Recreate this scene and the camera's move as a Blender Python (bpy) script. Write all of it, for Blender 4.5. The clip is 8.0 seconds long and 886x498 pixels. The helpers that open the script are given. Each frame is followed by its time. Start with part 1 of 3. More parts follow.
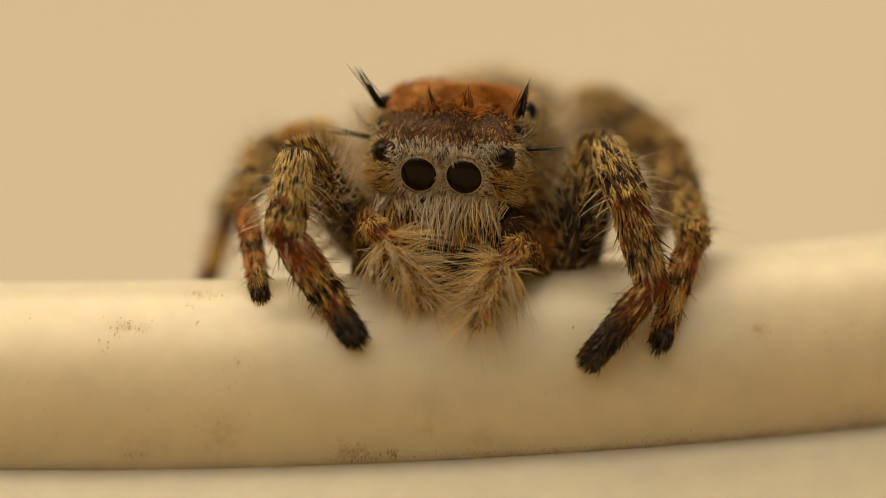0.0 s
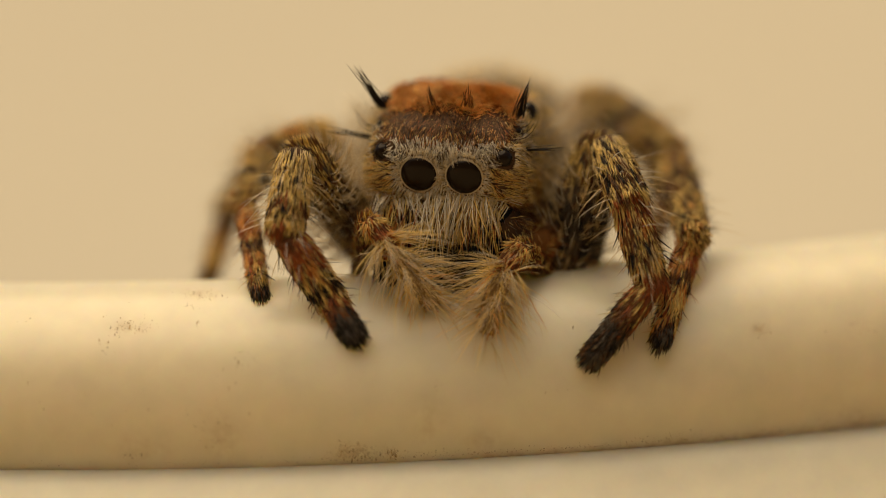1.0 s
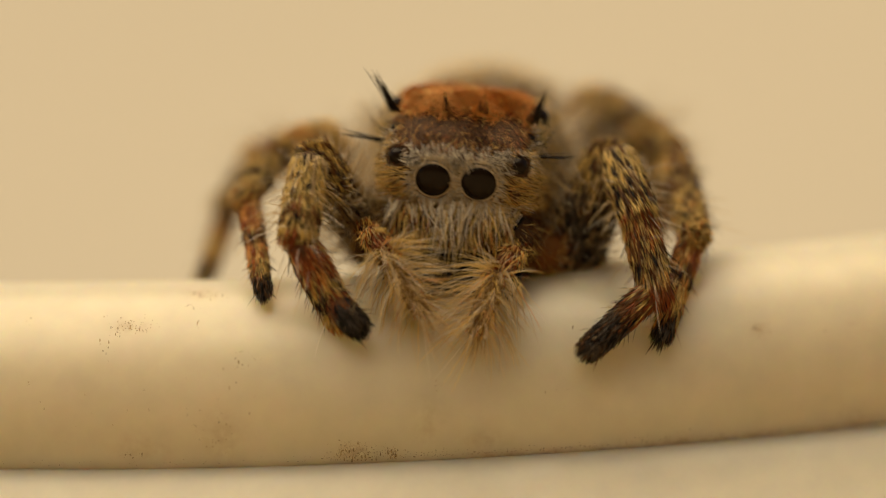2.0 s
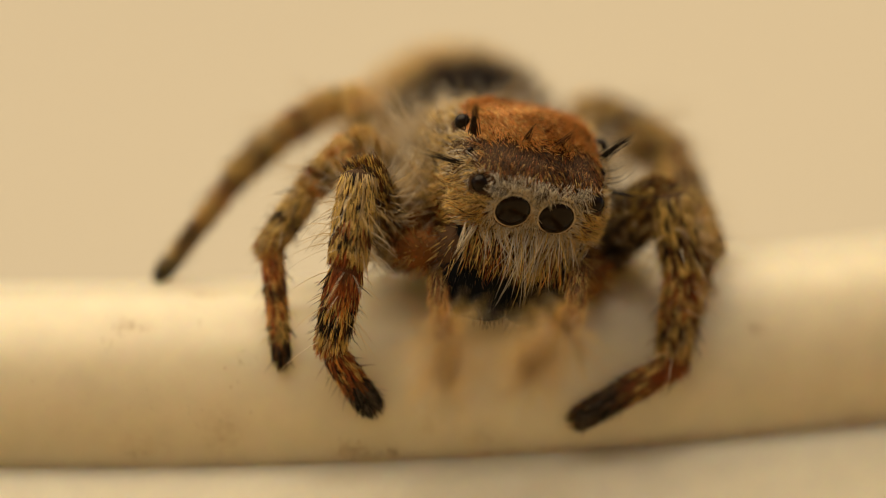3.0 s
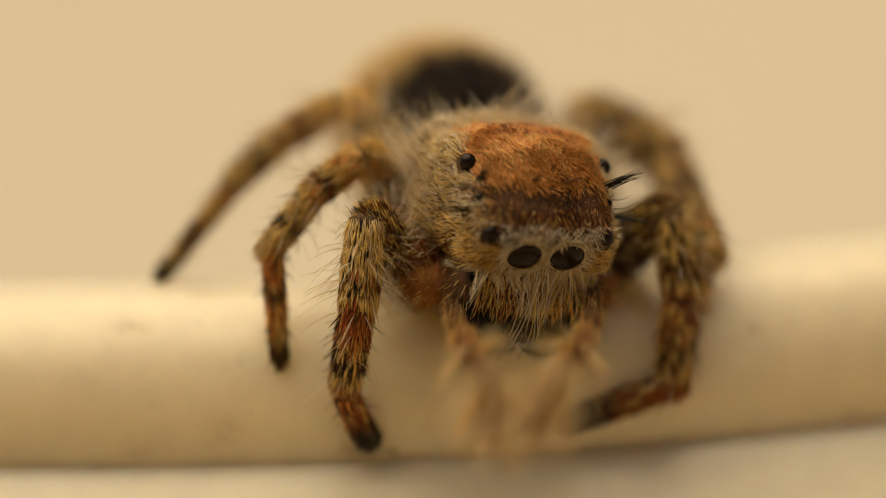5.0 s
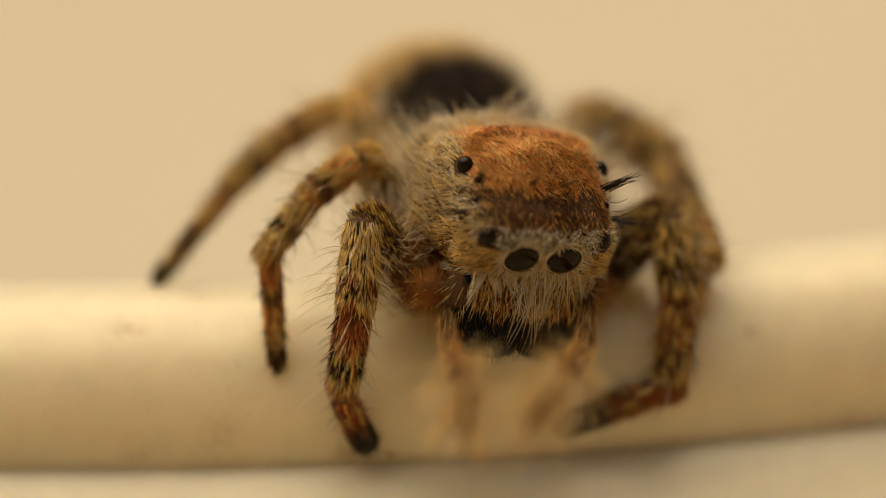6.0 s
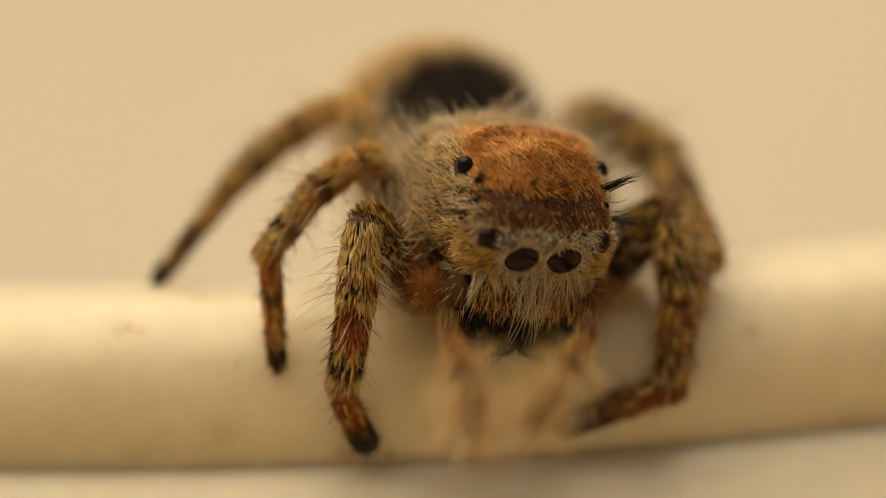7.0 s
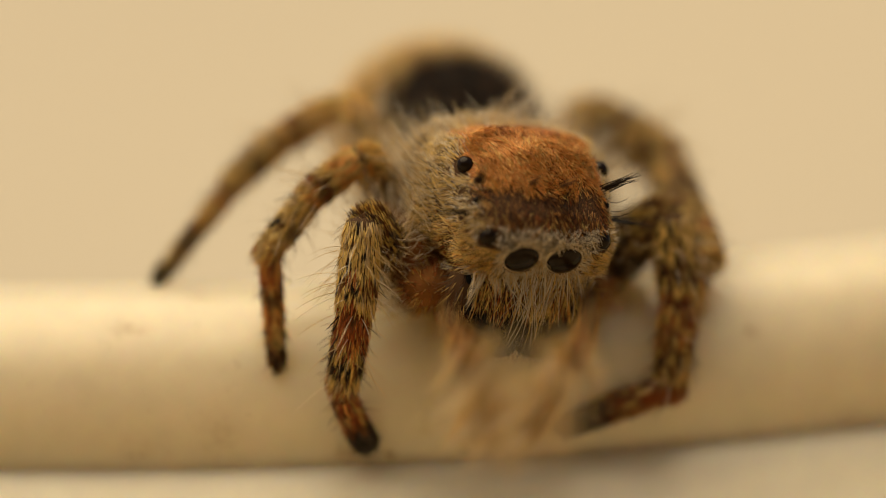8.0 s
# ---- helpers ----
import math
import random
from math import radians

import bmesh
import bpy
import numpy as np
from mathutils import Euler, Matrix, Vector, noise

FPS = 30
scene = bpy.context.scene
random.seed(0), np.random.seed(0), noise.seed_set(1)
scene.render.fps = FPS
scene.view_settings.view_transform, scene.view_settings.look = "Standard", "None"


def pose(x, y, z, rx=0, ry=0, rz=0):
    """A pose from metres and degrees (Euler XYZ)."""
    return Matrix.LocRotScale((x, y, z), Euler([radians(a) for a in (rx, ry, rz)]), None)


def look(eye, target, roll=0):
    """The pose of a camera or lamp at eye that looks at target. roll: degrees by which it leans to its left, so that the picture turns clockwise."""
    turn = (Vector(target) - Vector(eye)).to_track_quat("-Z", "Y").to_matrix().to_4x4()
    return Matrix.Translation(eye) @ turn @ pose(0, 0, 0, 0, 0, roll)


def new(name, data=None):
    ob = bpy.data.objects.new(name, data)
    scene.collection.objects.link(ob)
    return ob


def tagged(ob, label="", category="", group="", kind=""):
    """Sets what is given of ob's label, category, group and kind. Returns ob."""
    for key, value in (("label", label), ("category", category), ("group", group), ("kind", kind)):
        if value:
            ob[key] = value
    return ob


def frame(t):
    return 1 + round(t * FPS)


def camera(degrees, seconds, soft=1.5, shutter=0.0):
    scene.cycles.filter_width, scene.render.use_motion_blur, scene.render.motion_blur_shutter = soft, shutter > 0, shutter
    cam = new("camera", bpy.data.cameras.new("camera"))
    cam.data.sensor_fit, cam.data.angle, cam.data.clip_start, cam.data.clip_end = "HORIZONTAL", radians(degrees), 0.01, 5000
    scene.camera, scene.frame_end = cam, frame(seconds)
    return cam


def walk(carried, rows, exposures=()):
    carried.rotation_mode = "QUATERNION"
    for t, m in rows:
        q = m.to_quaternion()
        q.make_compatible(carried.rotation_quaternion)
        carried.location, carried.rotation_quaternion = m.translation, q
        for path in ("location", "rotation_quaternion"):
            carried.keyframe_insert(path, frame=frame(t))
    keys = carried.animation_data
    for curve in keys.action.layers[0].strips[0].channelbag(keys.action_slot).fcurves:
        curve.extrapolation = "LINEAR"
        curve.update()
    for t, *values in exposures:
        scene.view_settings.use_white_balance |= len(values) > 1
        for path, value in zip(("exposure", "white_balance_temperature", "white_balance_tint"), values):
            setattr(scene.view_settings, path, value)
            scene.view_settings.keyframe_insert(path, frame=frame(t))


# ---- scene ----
MM = 0.001
LIFT = Vector((0, 0, 0.060))      # the lens axis runs 60 mm above the table


def at(x, y, z):
    """A place from millimetres about the point that the lens looks at."""
    return Vector((x, y, z)) * MM + LIFT


# camera: a macro lens a hand's width from the spider
cam = camera(5.281, 8.0, soft=1.05, shutter=0.8)
cam.data.dof.use_dof = True
cam.data.dof.focus_distance = 0.200
cam.data.dof.aperture_fstop = 21.5
cam.data.dof.aperture_blades = 0
PATH = [
    (0.0, look(at(0, -200.05, 0), at(0, 0, 0))),
    (1.7, look(at(0, -200.05, 0), at(0, 0, 0))),
    (2.8, look(at(0, -201.9, 0), at(0, 0, 0))),
    (3.6, look(at(0, -201.9, 0), at(0, 0, 0))),
    (4.0, look(at(0, -202.6, 0), at(0, 0, 0))),
    (4.7, look(at(0, -202.6, 0), at(0, 0, 0))),
    (5.8, look(at(0.07, -202.6, 0.07), at(0.07, 0, 0.07))),
    (8.0, look(at(0.07, -202.6, 0.07), at(0.07, 0, 0.07))),
]
walk(cam, PATH, exposures=[(0.0, -0.09, 8550, 10), (1.7, -0.09, 8550, 10), (2.8, -0.01, 8500, 10), (8.0, -0.01, 8500, 10)])

# ---- light ----
world = bpy.data.worlds.new("sky")
scene.world = world
world.use_nodes = True
wn = world.node_tree
sky = wn.nodes.new("ShaderNodeTexSky")
sky.sky_type = 'NISHITA'
sky.sun_disc = False
sky.sun_elevation, sky.sun_rotation = radians(72), radians(256)
wn.links.new(sky.outputs[0], wn.nodes["Background"].inputs[0])
wn.nodes["Background"].inputs[1].default_value = 0.075
sun = new("sun", bpy.data.lights.new("sun", 'SUN'))
sun.data.energy, sun.data.angle, sun.data.color = 3.4, radians(70), (1.0, 0.86, 0.66)
sun.matrix_world = look((-0.15, -0.045, 0.56), (0, 0, 0.06))


# ---- materials ----
def material(name, colour, rough=0.6, metal=0.0, spec=0.5, vary=0.0, scale=1500.0, bump=0.0, island=0.0, coat=0.0, through_light=0.0):
    m = bpy.data.materials.new(name)
    m.use_nodes = True
    nt = m.node_tree
    b = nt.nodes["Principled BSDF"]
    b.inputs["Roughness"].default_value, b.inputs["Metallic"].default_value = rough, metal
    b.inputs["Specular IOR Level"].default_value = spec
    b.inputs["Coat Weight"].default_value = coat
    b.inputs["Base Color"].default_value = (*colour, 1)
    source = None
    if vary:
        tc = nt.nodes.new("ShaderNodeTexCoord")
        n1 = nt.nodes.new("ShaderNodeTexNoise")
        n1.inputs["Scale"].default_value, n1.inputs["Detail"].default_value = scale, 6
        nt.links.new(tc.outputs["Object"], n1.inputs["Vector"])
        ramp = nt.nodes.new("ShaderNodeMapRange")
        ramp.inputs["From Min"].default_value, ramp.inputs["From Max"].default_value = 0.3, 0.7
        ramp.inputs["To Min"].default_value, ramp.inputs["To Max"].default_value = 1 - vary, 1 + vary
        n2 = nt.nodes.new("ShaderNodeTexNoise")
        n2.inputs["Scale"].default_value, n2.inputs["Detail"].default_value = scale / 7, 3
        nt.links.new(tc.outputs["Object"], n2.inputs["Vector"])
        both = nt.nodes.new("ShaderNodeMath")
        both.operation = 'ADD'
        half = nt.nodes.new("ShaderNodeMath")
        half.operation, half.inputs[1].default_value = 'MULTIPLY', 0.5
        nt.links.new(n1.outputs["Fac"], both.inputs[0])
        nt.links.new(n2.outputs["Fac"], both.inputs[1])
        nt.links.new(both.outputs[0], half.inputs[0])
        nt.links.new(half.outputs[0], ramp.inputs["Value"])
        source = ramp.outputs[0]
        if bump:
            bp = nt.nodes.new("ShaderNodeBump")
            bp.inputs["Strength"].default_value, bp.inputs["Distance"].default_value = bump, 0.00003
            nt.links.new(n1.outputs["Fac"], bp.inputs["Height"])
            nt.links.new(bp.outputs[0], b.inputs["Normal"])
    if island:
        geo = nt.nodes.new("ShaderNodeNewGeometry")
        ramp = nt.nodes.new("ShaderNodeMapRange")
        ramp.inputs["To Min"].default_value, ramp.inputs["To Max"].default_value = 1 - island, 1 + island
        nt.links.new(geo.outputs["Random Per Island"], ramp.inputs["Value"])
        source = ramp.outputs[0]
    if source:
        mul = nt.nodes.new("ShaderNodeVectorMath")
        mul.operation = 'SCALE'
        mul.inputs[0].default_value = colour
        nt.links.new(source, mul.inputs["Scale"])
        nt.links.new(mul.outputs[0], b.inputs["Base Color"])
    if through_light:
        tr = nt.nodes.new("ShaderNodeBsdfTranslucent")
        tr.inputs[0].default_value = (*colour, 1)
        mix = nt.nodes.new("ShaderNodeMixShader")
        mix.inputs[0].default_value = through_light
        nt.links.new(b.outputs[0], mix.inputs[1])
        nt.links.new(tr.outputs[0], mix.inputs[2])
        nt.links.new(mix.outputs[0], nt.nodes["Material Output"].inputs[0])
    return m


def hair_material(name, colour, island=0.35):
    return material(name, colour, rough=0.36, spec=0.4, island=island, through_light=0.38)


M_PLASTIC = material("ivory_plastic", (0.74, 0.69, 0.525), rough=0.3, vary=0.09, scale=1400, bump=0.15)
soft_plastic = M_PLASTIC.node_tree.nodes["Principled BSDF"]
soft_plastic.inputs["Subsurface Weight"].default_value = 0.75
soft_plastic.inputs["Subsurface Radius"].default_value = (1.0, 0.75, 0.42)
soft_plastic.inputs["Subsurface Scale"].default_value = 0.0028
grime_nodes = M_PLASTIC.node_tree
grime = grime_nodes.nodes.new("ShaderNodeAttribute")
grime.attribute_name = "grime"
grime_grain = grime_nodes.nodes.new("ShaderNodeTexNoise")
grime_grain.inputs["Scale"].default_value, grime_grain.inputs["Detail"].default_value = 5200, 5
grime_place = grime_nodes.nodes.new("ShaderNodeTexCoord")
grime_nodes.links.new(grime_place.outputs["Object"], grime_grain.inputs["Vector"])
grime_ramp = grime_nodes.nodes.new("ShaderNodeMapRange")
grime_ramp.inputs["From Min"].default_value, grime_ramp.inputs["From Max"].default_value = 0.3, 0.65
grime_nodes.links.new(grime_grain.outputs["Fac"], grime_ramp.inputs["Value"])
grime_depth = grime_nodes.nodes.new("ShaderNodeMath")
grime_depth.operation = 'MULTIPLY'
grime_nodes.links.new(grime.outputs["Fac"], grime_depth.inputs[0])
grime_nodes.links.new(grime_ramp.outputs[0], grime_depth.inputs[1])
grime_mix = grime_nodes.nodes.new("ShaderNodeMix")
grime_mix.data_type = 'RGBA'
grime_mix.inputs[7].default_value = (0.36, 0.20, 0.065, 1)
clean = soft_plastic.inputs["Base Color"].links[0].from_socket
grime_nodes.links.new(grime_depth.outputs[0], grime_mix.inputs[0])
grime_nodes.links.new(clean, grime_mix.inputs[6])
grime_nodes.links.new(grime_mix.outputs[2], soft_plastic.inputs["Base Color"])
M_WALL = material("cream_wall", (0.62, 0.57, 0.45), rough=0.9, vary=0.10, scale=22)
M_TABLE = material("pale_table", (0.50, 0.38, 0.22), rough=0.7, vary=0.05, scale=25)
M_BLOCKER = material("brown_blocker", (0.16, 0.105, 0.06), rough=0.6, vary=0.3, scale=18)
M_DIRT = material("brown_dirt", (0.33, 0.245, 0.13), rough=0.95, island=0.5)
SKIN = material("brown_cuticle", (0.075, 0.04, 0.02), rough=0.75, spec=0.15, vary=0.3, scale=4000, bump=0.4)
SKIN_RUST = material("rust_cuticle", (0.15, 0.052, 0.02), rough=0.6, spec=0.2, vary=0.35, scale=3500, bump=0.4)
SKIN_ORANGE = material("orange_cuticle", (0.42, 0.16, 0.045), rough=0.6, spec=0.2, vary=0.3, scale=3000, bump=0.3)
SKIN_AMBER = material("amber_cuticle", (0.20, 0.085, 0.028), rough=0.85, spec=0.06, vary=0.3, scale=3000, bump=0.3)
SKIN_PALE = material("pale_cuticle", (0.26, 0.165, 0.07), rough=0.6, spec=0.2, vary=0.25, scale=4000, bump=0.4)
SKIN_DARK = material("black_cuticle", (0.018, 0.014, 0.011), rough=0.85, spec=0.1, vary=0.3, scale=4000, bump=0.4)
JAW = material("bluish_black_jaw", (0.006, 0.0075, 0.009), rough=0.8, spec=0.06, vary=0.5, scale=2500, bump=0.5)
EYE = material("glossy_black_eye", (0.012, 0.007, 0.004), rough=0.06, spec=0.15)
H_CREAM = hair_material("cream_hair", (0.76, 0.60, 0.34))
H_WHITE = hair_material("white_hair", (0.90, 0.85, 0.74), 0.25)
H_BUFF = hair_material("buff_hair", (0.92, 0.71, 0.28))
H_RUST = hair_material("rust_hair", (0.93, 0.50, 0.16), 0.2)
H_BROWN = hair_material("brown_hair", (0.25, 0.115, 0.045), 0.45)
H_MAROON = hair_material("maroon_hair", (0.52, 0.155, 0.055), 0.4)
H_GREY = hair_material("grey_hair", (0.16, 0.13, 0.10), 0.4)
H_BLACK = hair_material("black_hair", (0.022, 0.016, 0.012), 0.5)
RIM = material("pale_eye_rim", (0.50, 0.43, 0.33), rough=0.6, vary=0.2, scale=6000)
HAIRS = [H_CREAM, H_WHITE, H_BUFF, H_RUST, H_BROWN, H_BLACK, H_GREY, H_MAROON]
CREAM, WHITE, BUFF, RUST, BROWN, BLACK, GREY, MAROON = range(8)


# ---- mesh helpers (millimetres in, metres out) ----
def part(name, verts, faces, mats, parent, label="", smooth=True, index=None):
    me = bpy.data.meshes.new(name)
    v = np.asarray(verts, dtype=np.float32) * MM
    if isinstance(faces, np.ndarray):
        k = faces.shape[1]
        me.vertices.add(len(v))
        me.vertices.foreach_set("co", v.ravel())
        me.loops.add(faces.size)
        me.polygons.add(len(faces))
        me.loops.foreach_set("vertex_index", faces.astype(np.int32).ravel())
        me.polygons.foreach_set("loop_start", (np.arange(len(faces)) * k).astype(np.int32))
    else:
        me.from_pydata(v.tolist(), [], faces)
    for m in mats if isinstance(mats, (list, tuple)) else [mats]:
        me.materials.append(m)
    if index is not None:
        me.polygons.foreach_set("material_index", np.asarray(index, dtype=np.int32))
    me.polygons.foreach_set("use_smooth", np.full(len(me.polygons), smooth))
    me.update(calc_edges=True)
    me.validate()
    ob = new(name, me)
    ob.parent = parent
    if label:
        ob["label"] = label
    return ob


def loft(rings):
    """Closed skin over rings of equal count; returns vertices and triangles."""
    n = len(rings[0])
    verts = [p for r in rings for p in r]
    tris = []
    for i in range(len(rings) - 1):
        for j in range(n):
            a, b = i * n + j, i * n + (j + 1) % n
            tris += [(a, b, b + n), (a, b + n, a + n)]
    for base, flip in ((0, True), ((len(rings) - 1) * n, False)):
        c = len(verts)
        verts.append(tuple(np.mean(np.array(rings[0 if flip else -1]), axis=0)))
        for j in range(n):
            a, b = base + j, base + (j + 1) % n
            tris.append((b, a, c) if flip else (a, b, c))
    return np.array(verts, dtype=float), np.array(tris)


def ball(rx, ry, rz, centre=(0, 0, 0), n=20, m=14):
    rings = []
    for i in range(1, m):
        a = math.pi * i / m
        rings.append([(centre[0] + rx * math.sin(a) * math.cos(2 * math.pi * j / n), centre[1] + ry * math.sin(a) * math.sin(2 * math.pi * j / n),
                       centre[2] + rz * math.cos(a)) for j in range(n)])
    return loft(rings)


rng = np.random.default_rng(7)


def unit(v):
    return v / np.maximum(np.linalg.norm(v, axis=-1, keepdims=True), 1e-9)


def scatter(verts, tris, n):
    """Even random places on a skin, with outward normals."""
    a, b, c = verts[tris[:, 0]], verts[tris[:, 1]], verts[tris[:, 2]]
    nn = np.cross(b - a, c - a)
    area = np.linalg.norm(nn, axis=1)
    pick = rng.choice(len(tris), n, p=area / area.sum())
    u, w = rng.random((2, n, 1))
    flip = u + w > 1
    u, w = np.where(flip, 1 - u, u), np.where(flip, 1 - w, w)
    p = a[pick] + u * (b - a)[pick] + w * (c - a)[pick]
    nor = unit(nn[pick])
    mid = verts.mean(axis=0)
    if np.sum((p - mid) * nor) < 0:
        nor = -nor
    return p, nor


def strands(p, d, length, radius, bend, colour, rings=3, scale=False):
    """Tapered three-sided hairs; each bends by its own vector towards the tip."""
    n = len(p)
    d = unit(d)
    length, radius = np.broadcast_to(length, n)[:, None], np.broadcast_to(radius, n)[:, None]
    side = unit(np.cross(d, rng.normal(size=(n, 3))))
    other = np.cross(d, side)
    vs = []
    for k in range(rings):
        t = k / rings
        c = p + d * length * t + bend * length * t * t
        r = radius * ((0.55, 1.15, 0.8, 0.5)[k] if scale else 1 - 0.65 * t)
        for q in range(3):
            a = 2 * math.pi * q / 3
            vs.append(c + (side * math.cos(a) + other * math.sin(a)) * r)
    vs.append(p + d * length + bend * length)
    per = 3 * rings + 1
    v = np.stack(vs, axis=1).reshape(-1, 3)
    local = []
    for k in range(rings - 1):
        for q in range(3):
            a, b = 3 * k + q, 3 * k + (q + 1) % 3
            local += [(a, b, b + 3), (a, b + 3, a + 3)]
    for q in range(3):
        local.append((3 * (rings - 1) + q, 3 * (rings - 1) + (q + 1) % 3, per - 1))
    local = np.array(local)
    f = (local[None] + (np.arange(n) * per)[:, None, None]).reshape(-1, 3)
    return v, f, np.repeat(np.broadcast_to(colour, n), len(local))


def fur(name, groups, parent, label=""):
    """One part out of several groups of strands."""
    vs, fs, cs, base = [], [], [], 0
    for v, f, c in groups:
        vs.append(v), fs.append(f + base), cs.append(c)
        base += len(v)
    ob = part(name, np.concatenate(vs), np.concatenate(fs), HAIRS, parent, label, index=np.concatenate(cs))
    ob["kind"] = "stuff"
    return ob


def mixed(n, choices):
    keys = list(choices)
    w = np.array([choices[k] for k in keys], dtype=float)
    return rng.choice(keys, n, p=w / w.sum())


def drawn(fate, choices):
    """Colours picked by numbers from 0 to 1."""
    keys = np.array(list(choices))
    w = np.cumsum([choices[k] for k in choices])
    return keys[np.minimum(np.searchsorted(w / w[-1], fate), len(keys) - 1)]


# ---- setting ----
def smooth(t, a, b):
    s = max(0.0, min(1.0, (t - a) / (b - a)))
    return s * s * (3 - 2 * s)


def axis(x):
    """The middle line of the rim and its radius."""
    return 1.7 + 0.10 * x + 0.012 * x * x, -2.90 + 0.0505 * x + 0.00285 * x * x, 2.455 + 0.004 * x


def rim_front(x, z):
    """Depth of the rim's near face at a height."""
    y, zc, r = axis(x)
    s = max(-1, min(1, (z - zc) / r))
    return y - r * math.sqrt(1 - s * s)


def plastic_tub():
    tub = tagged(new("plastic_tub"), "ivory white plastic tub with a thick rounded rim, dirty in its crease", "tub", kind="structure")
    xs = np.linspace(-16, 16, 257)
    rings = []
    for x in xs:
        y, z, r = axis(x)
        rings.append([(x, y + r * math.cos(a), z + r * math.sin(a)) for a in np.linspace(0, 2 * math.pi, 193)[:-1]])
    v, f = loft(rings)
    rim = part("rim", v + np.array(LIFT) / MM, f, M_PLASTIC, tub)
    # a brown film gathered in the crease and in a few smudges: place along the rim, height, half sizes, depth
    smudges = [(-1.75, -4.25, 0.45, 0.16, 0.55), (-5.0, -0.93, 0.35, 0.09, 0.35), (-6.5, -1.62, 0.35, 0.14, 0.3), (-4.6, -3.9, 0.4, 0.5, 0.25), (-6.3, -4.15, 0.5, 0.3, 0.22), (6.6, -1.65, 0.14, 0.10, 0.35), (-0.3, -3.6, 0.3, 0.5, 0.2), (0.9, -4.0, 0.5, 0.2, 0.25), (8.7, -3.6, 0.7, 0.3, 0.3)]
    film = []
    for x, y, z in v:
        yc, zc, r = axis(x)
        g = 0.0
        if y < yc:
            over = z - (zc - 0.606 * r)
            tide = 0.06 + 0.10 * max(0.0, noise.noise((x * 0.7, 3.1, 0))) + 0.05 * max(0.0, noise.noise((x * 3.3, 1.7, 0)))
            g = (0.08 + 0.6 * smooth(x, -2.5, 1.5)) * math.exp(-(max(0.0, over) / tide) ** 2) * (0.75 + 0.5 * noise.noise((x * 1.9, 8.0, 0)))
            for sx, sz, wx, wz, depth in smudges:
                g += depth * math.exp(-((x - sx) / wx) ** 2 - ((z - sz) / wz) ** 2)
        film.append(max(0.0, min(1.0, g)))
    rim.data.attributes.new("grime", 'FLOAT', 'POINT').data.foreach_set("value", film)
    # the side wall below the crease, with its own small ledge
    rings = []
    for x in xs:
        y, z, r = axis(x)
        fy, fz = y - 0.76 * r, z - 0.65 * r        # the crease
        lip = [(0.70, 0.62), (0.785, 0.605), (0.803, 0.607), (0.822, 0.618), (0.85, 0.64), (0.888, 0.675), (0.94, 0.735), (1.02, 0.84), (1.10, 0.97)]
        rings.append([(x, y + 0.6, fz + 0.1)] + [(x, y - a * r, z - b * r) for a, b in lip] + [
                      (x, fy - 1.3, fz - 1.3), (x, fy - 2.2, fz - 3.0), (x, fy - 3.4, fz - 7), (x, fy - 12, -60), (x, fy - 10, -60), (x, y + 0.8, fz - 6)])
    v, f = loft(rings)
    part("side_wall", v + np.array(LIFT) / MM, f, M_PLASTIC, tub)
    # specks and scum: spots on the near face of the rim, given by place along it and height
    spots = [(-6.5, -1.62, 0.26, 0.09, 90), (-6.6, -1.6, 0.45, 0.2, 12), (-5.1, -1.55, 0.03, 0.09, 9), (-5.0, -0.95, 0.28, 0.06, 70), (-5.25, -1.2, 0.1, 0.04, 14), (-4.1, -2.3, 0.22, 0.12, 22), (-7.0, -2.0, 0.12, 0.13, 10),
             (-1.75, -4.27, 0.36, 0.10, 230), (-1.95, -4.15, 0.10, 0.08, 70), (-1.05, -4.25, 0.06, 0.06, 70), (-8.7, -1.5, 0.1, 0.08, 4), (-8.6, -2.85, 0.05, 0.05, 3), (6.6, -1.65, 0.09, 0.07, 60), (8.6, -1.6, 0.5, 0.1, 20),
             (-0.1, -2.85, 0.08, 0.04, 7), (-4.9, -2.9, 1.2, 0.5, 9), (-4.8, -3.9, 0.3, 0.3, 40), (-7.2, -3.4, 1.2, 0.5, 10), (2.5, -2.6, 1.5, 0.7, 8), (-6.4, -4.3, 0.15, 0.06, 16)]
    vs, fs = [], []

    def fleck(x, z, size, tall):
        y, zc, r = axis(x)
        s = max(-0.58, min(0.93, (z - zc) / r))
        c = math.sqrt(1 - s * s)
        out, up = np.array((0, -c, s)), np.array((0, s, c))
        mid = np.array((x, y, zc)) + out * r
        base, turn = len(vs), rng.uniform(0, 6.28)
        for k in range(6):
            a = turn + k * math.pi / 3
            q = size * rng.uniform(0.5, 1.2)
            vs.append(mid + np.array((1, 0, 0)) * q * math.cos(a) + up * q * tall * math.sin(a) + out * 0.001)
        vs.append(mid + out * min(0.012, size * 0.4))
        fs.extend((base + k, base + (k + 1) % 6, base + 6) for k in range(6))
    for x, z, sx, sz, m in spots:
        for k in range(m):
            fleck(x + rng.normal() * sx, z + rng.normal() * sz, rng.uniform(0.004, 0.010) * rng.choice([1, 1, 1, 2]), rng.choice([0.8, 1.0, 3.2]))
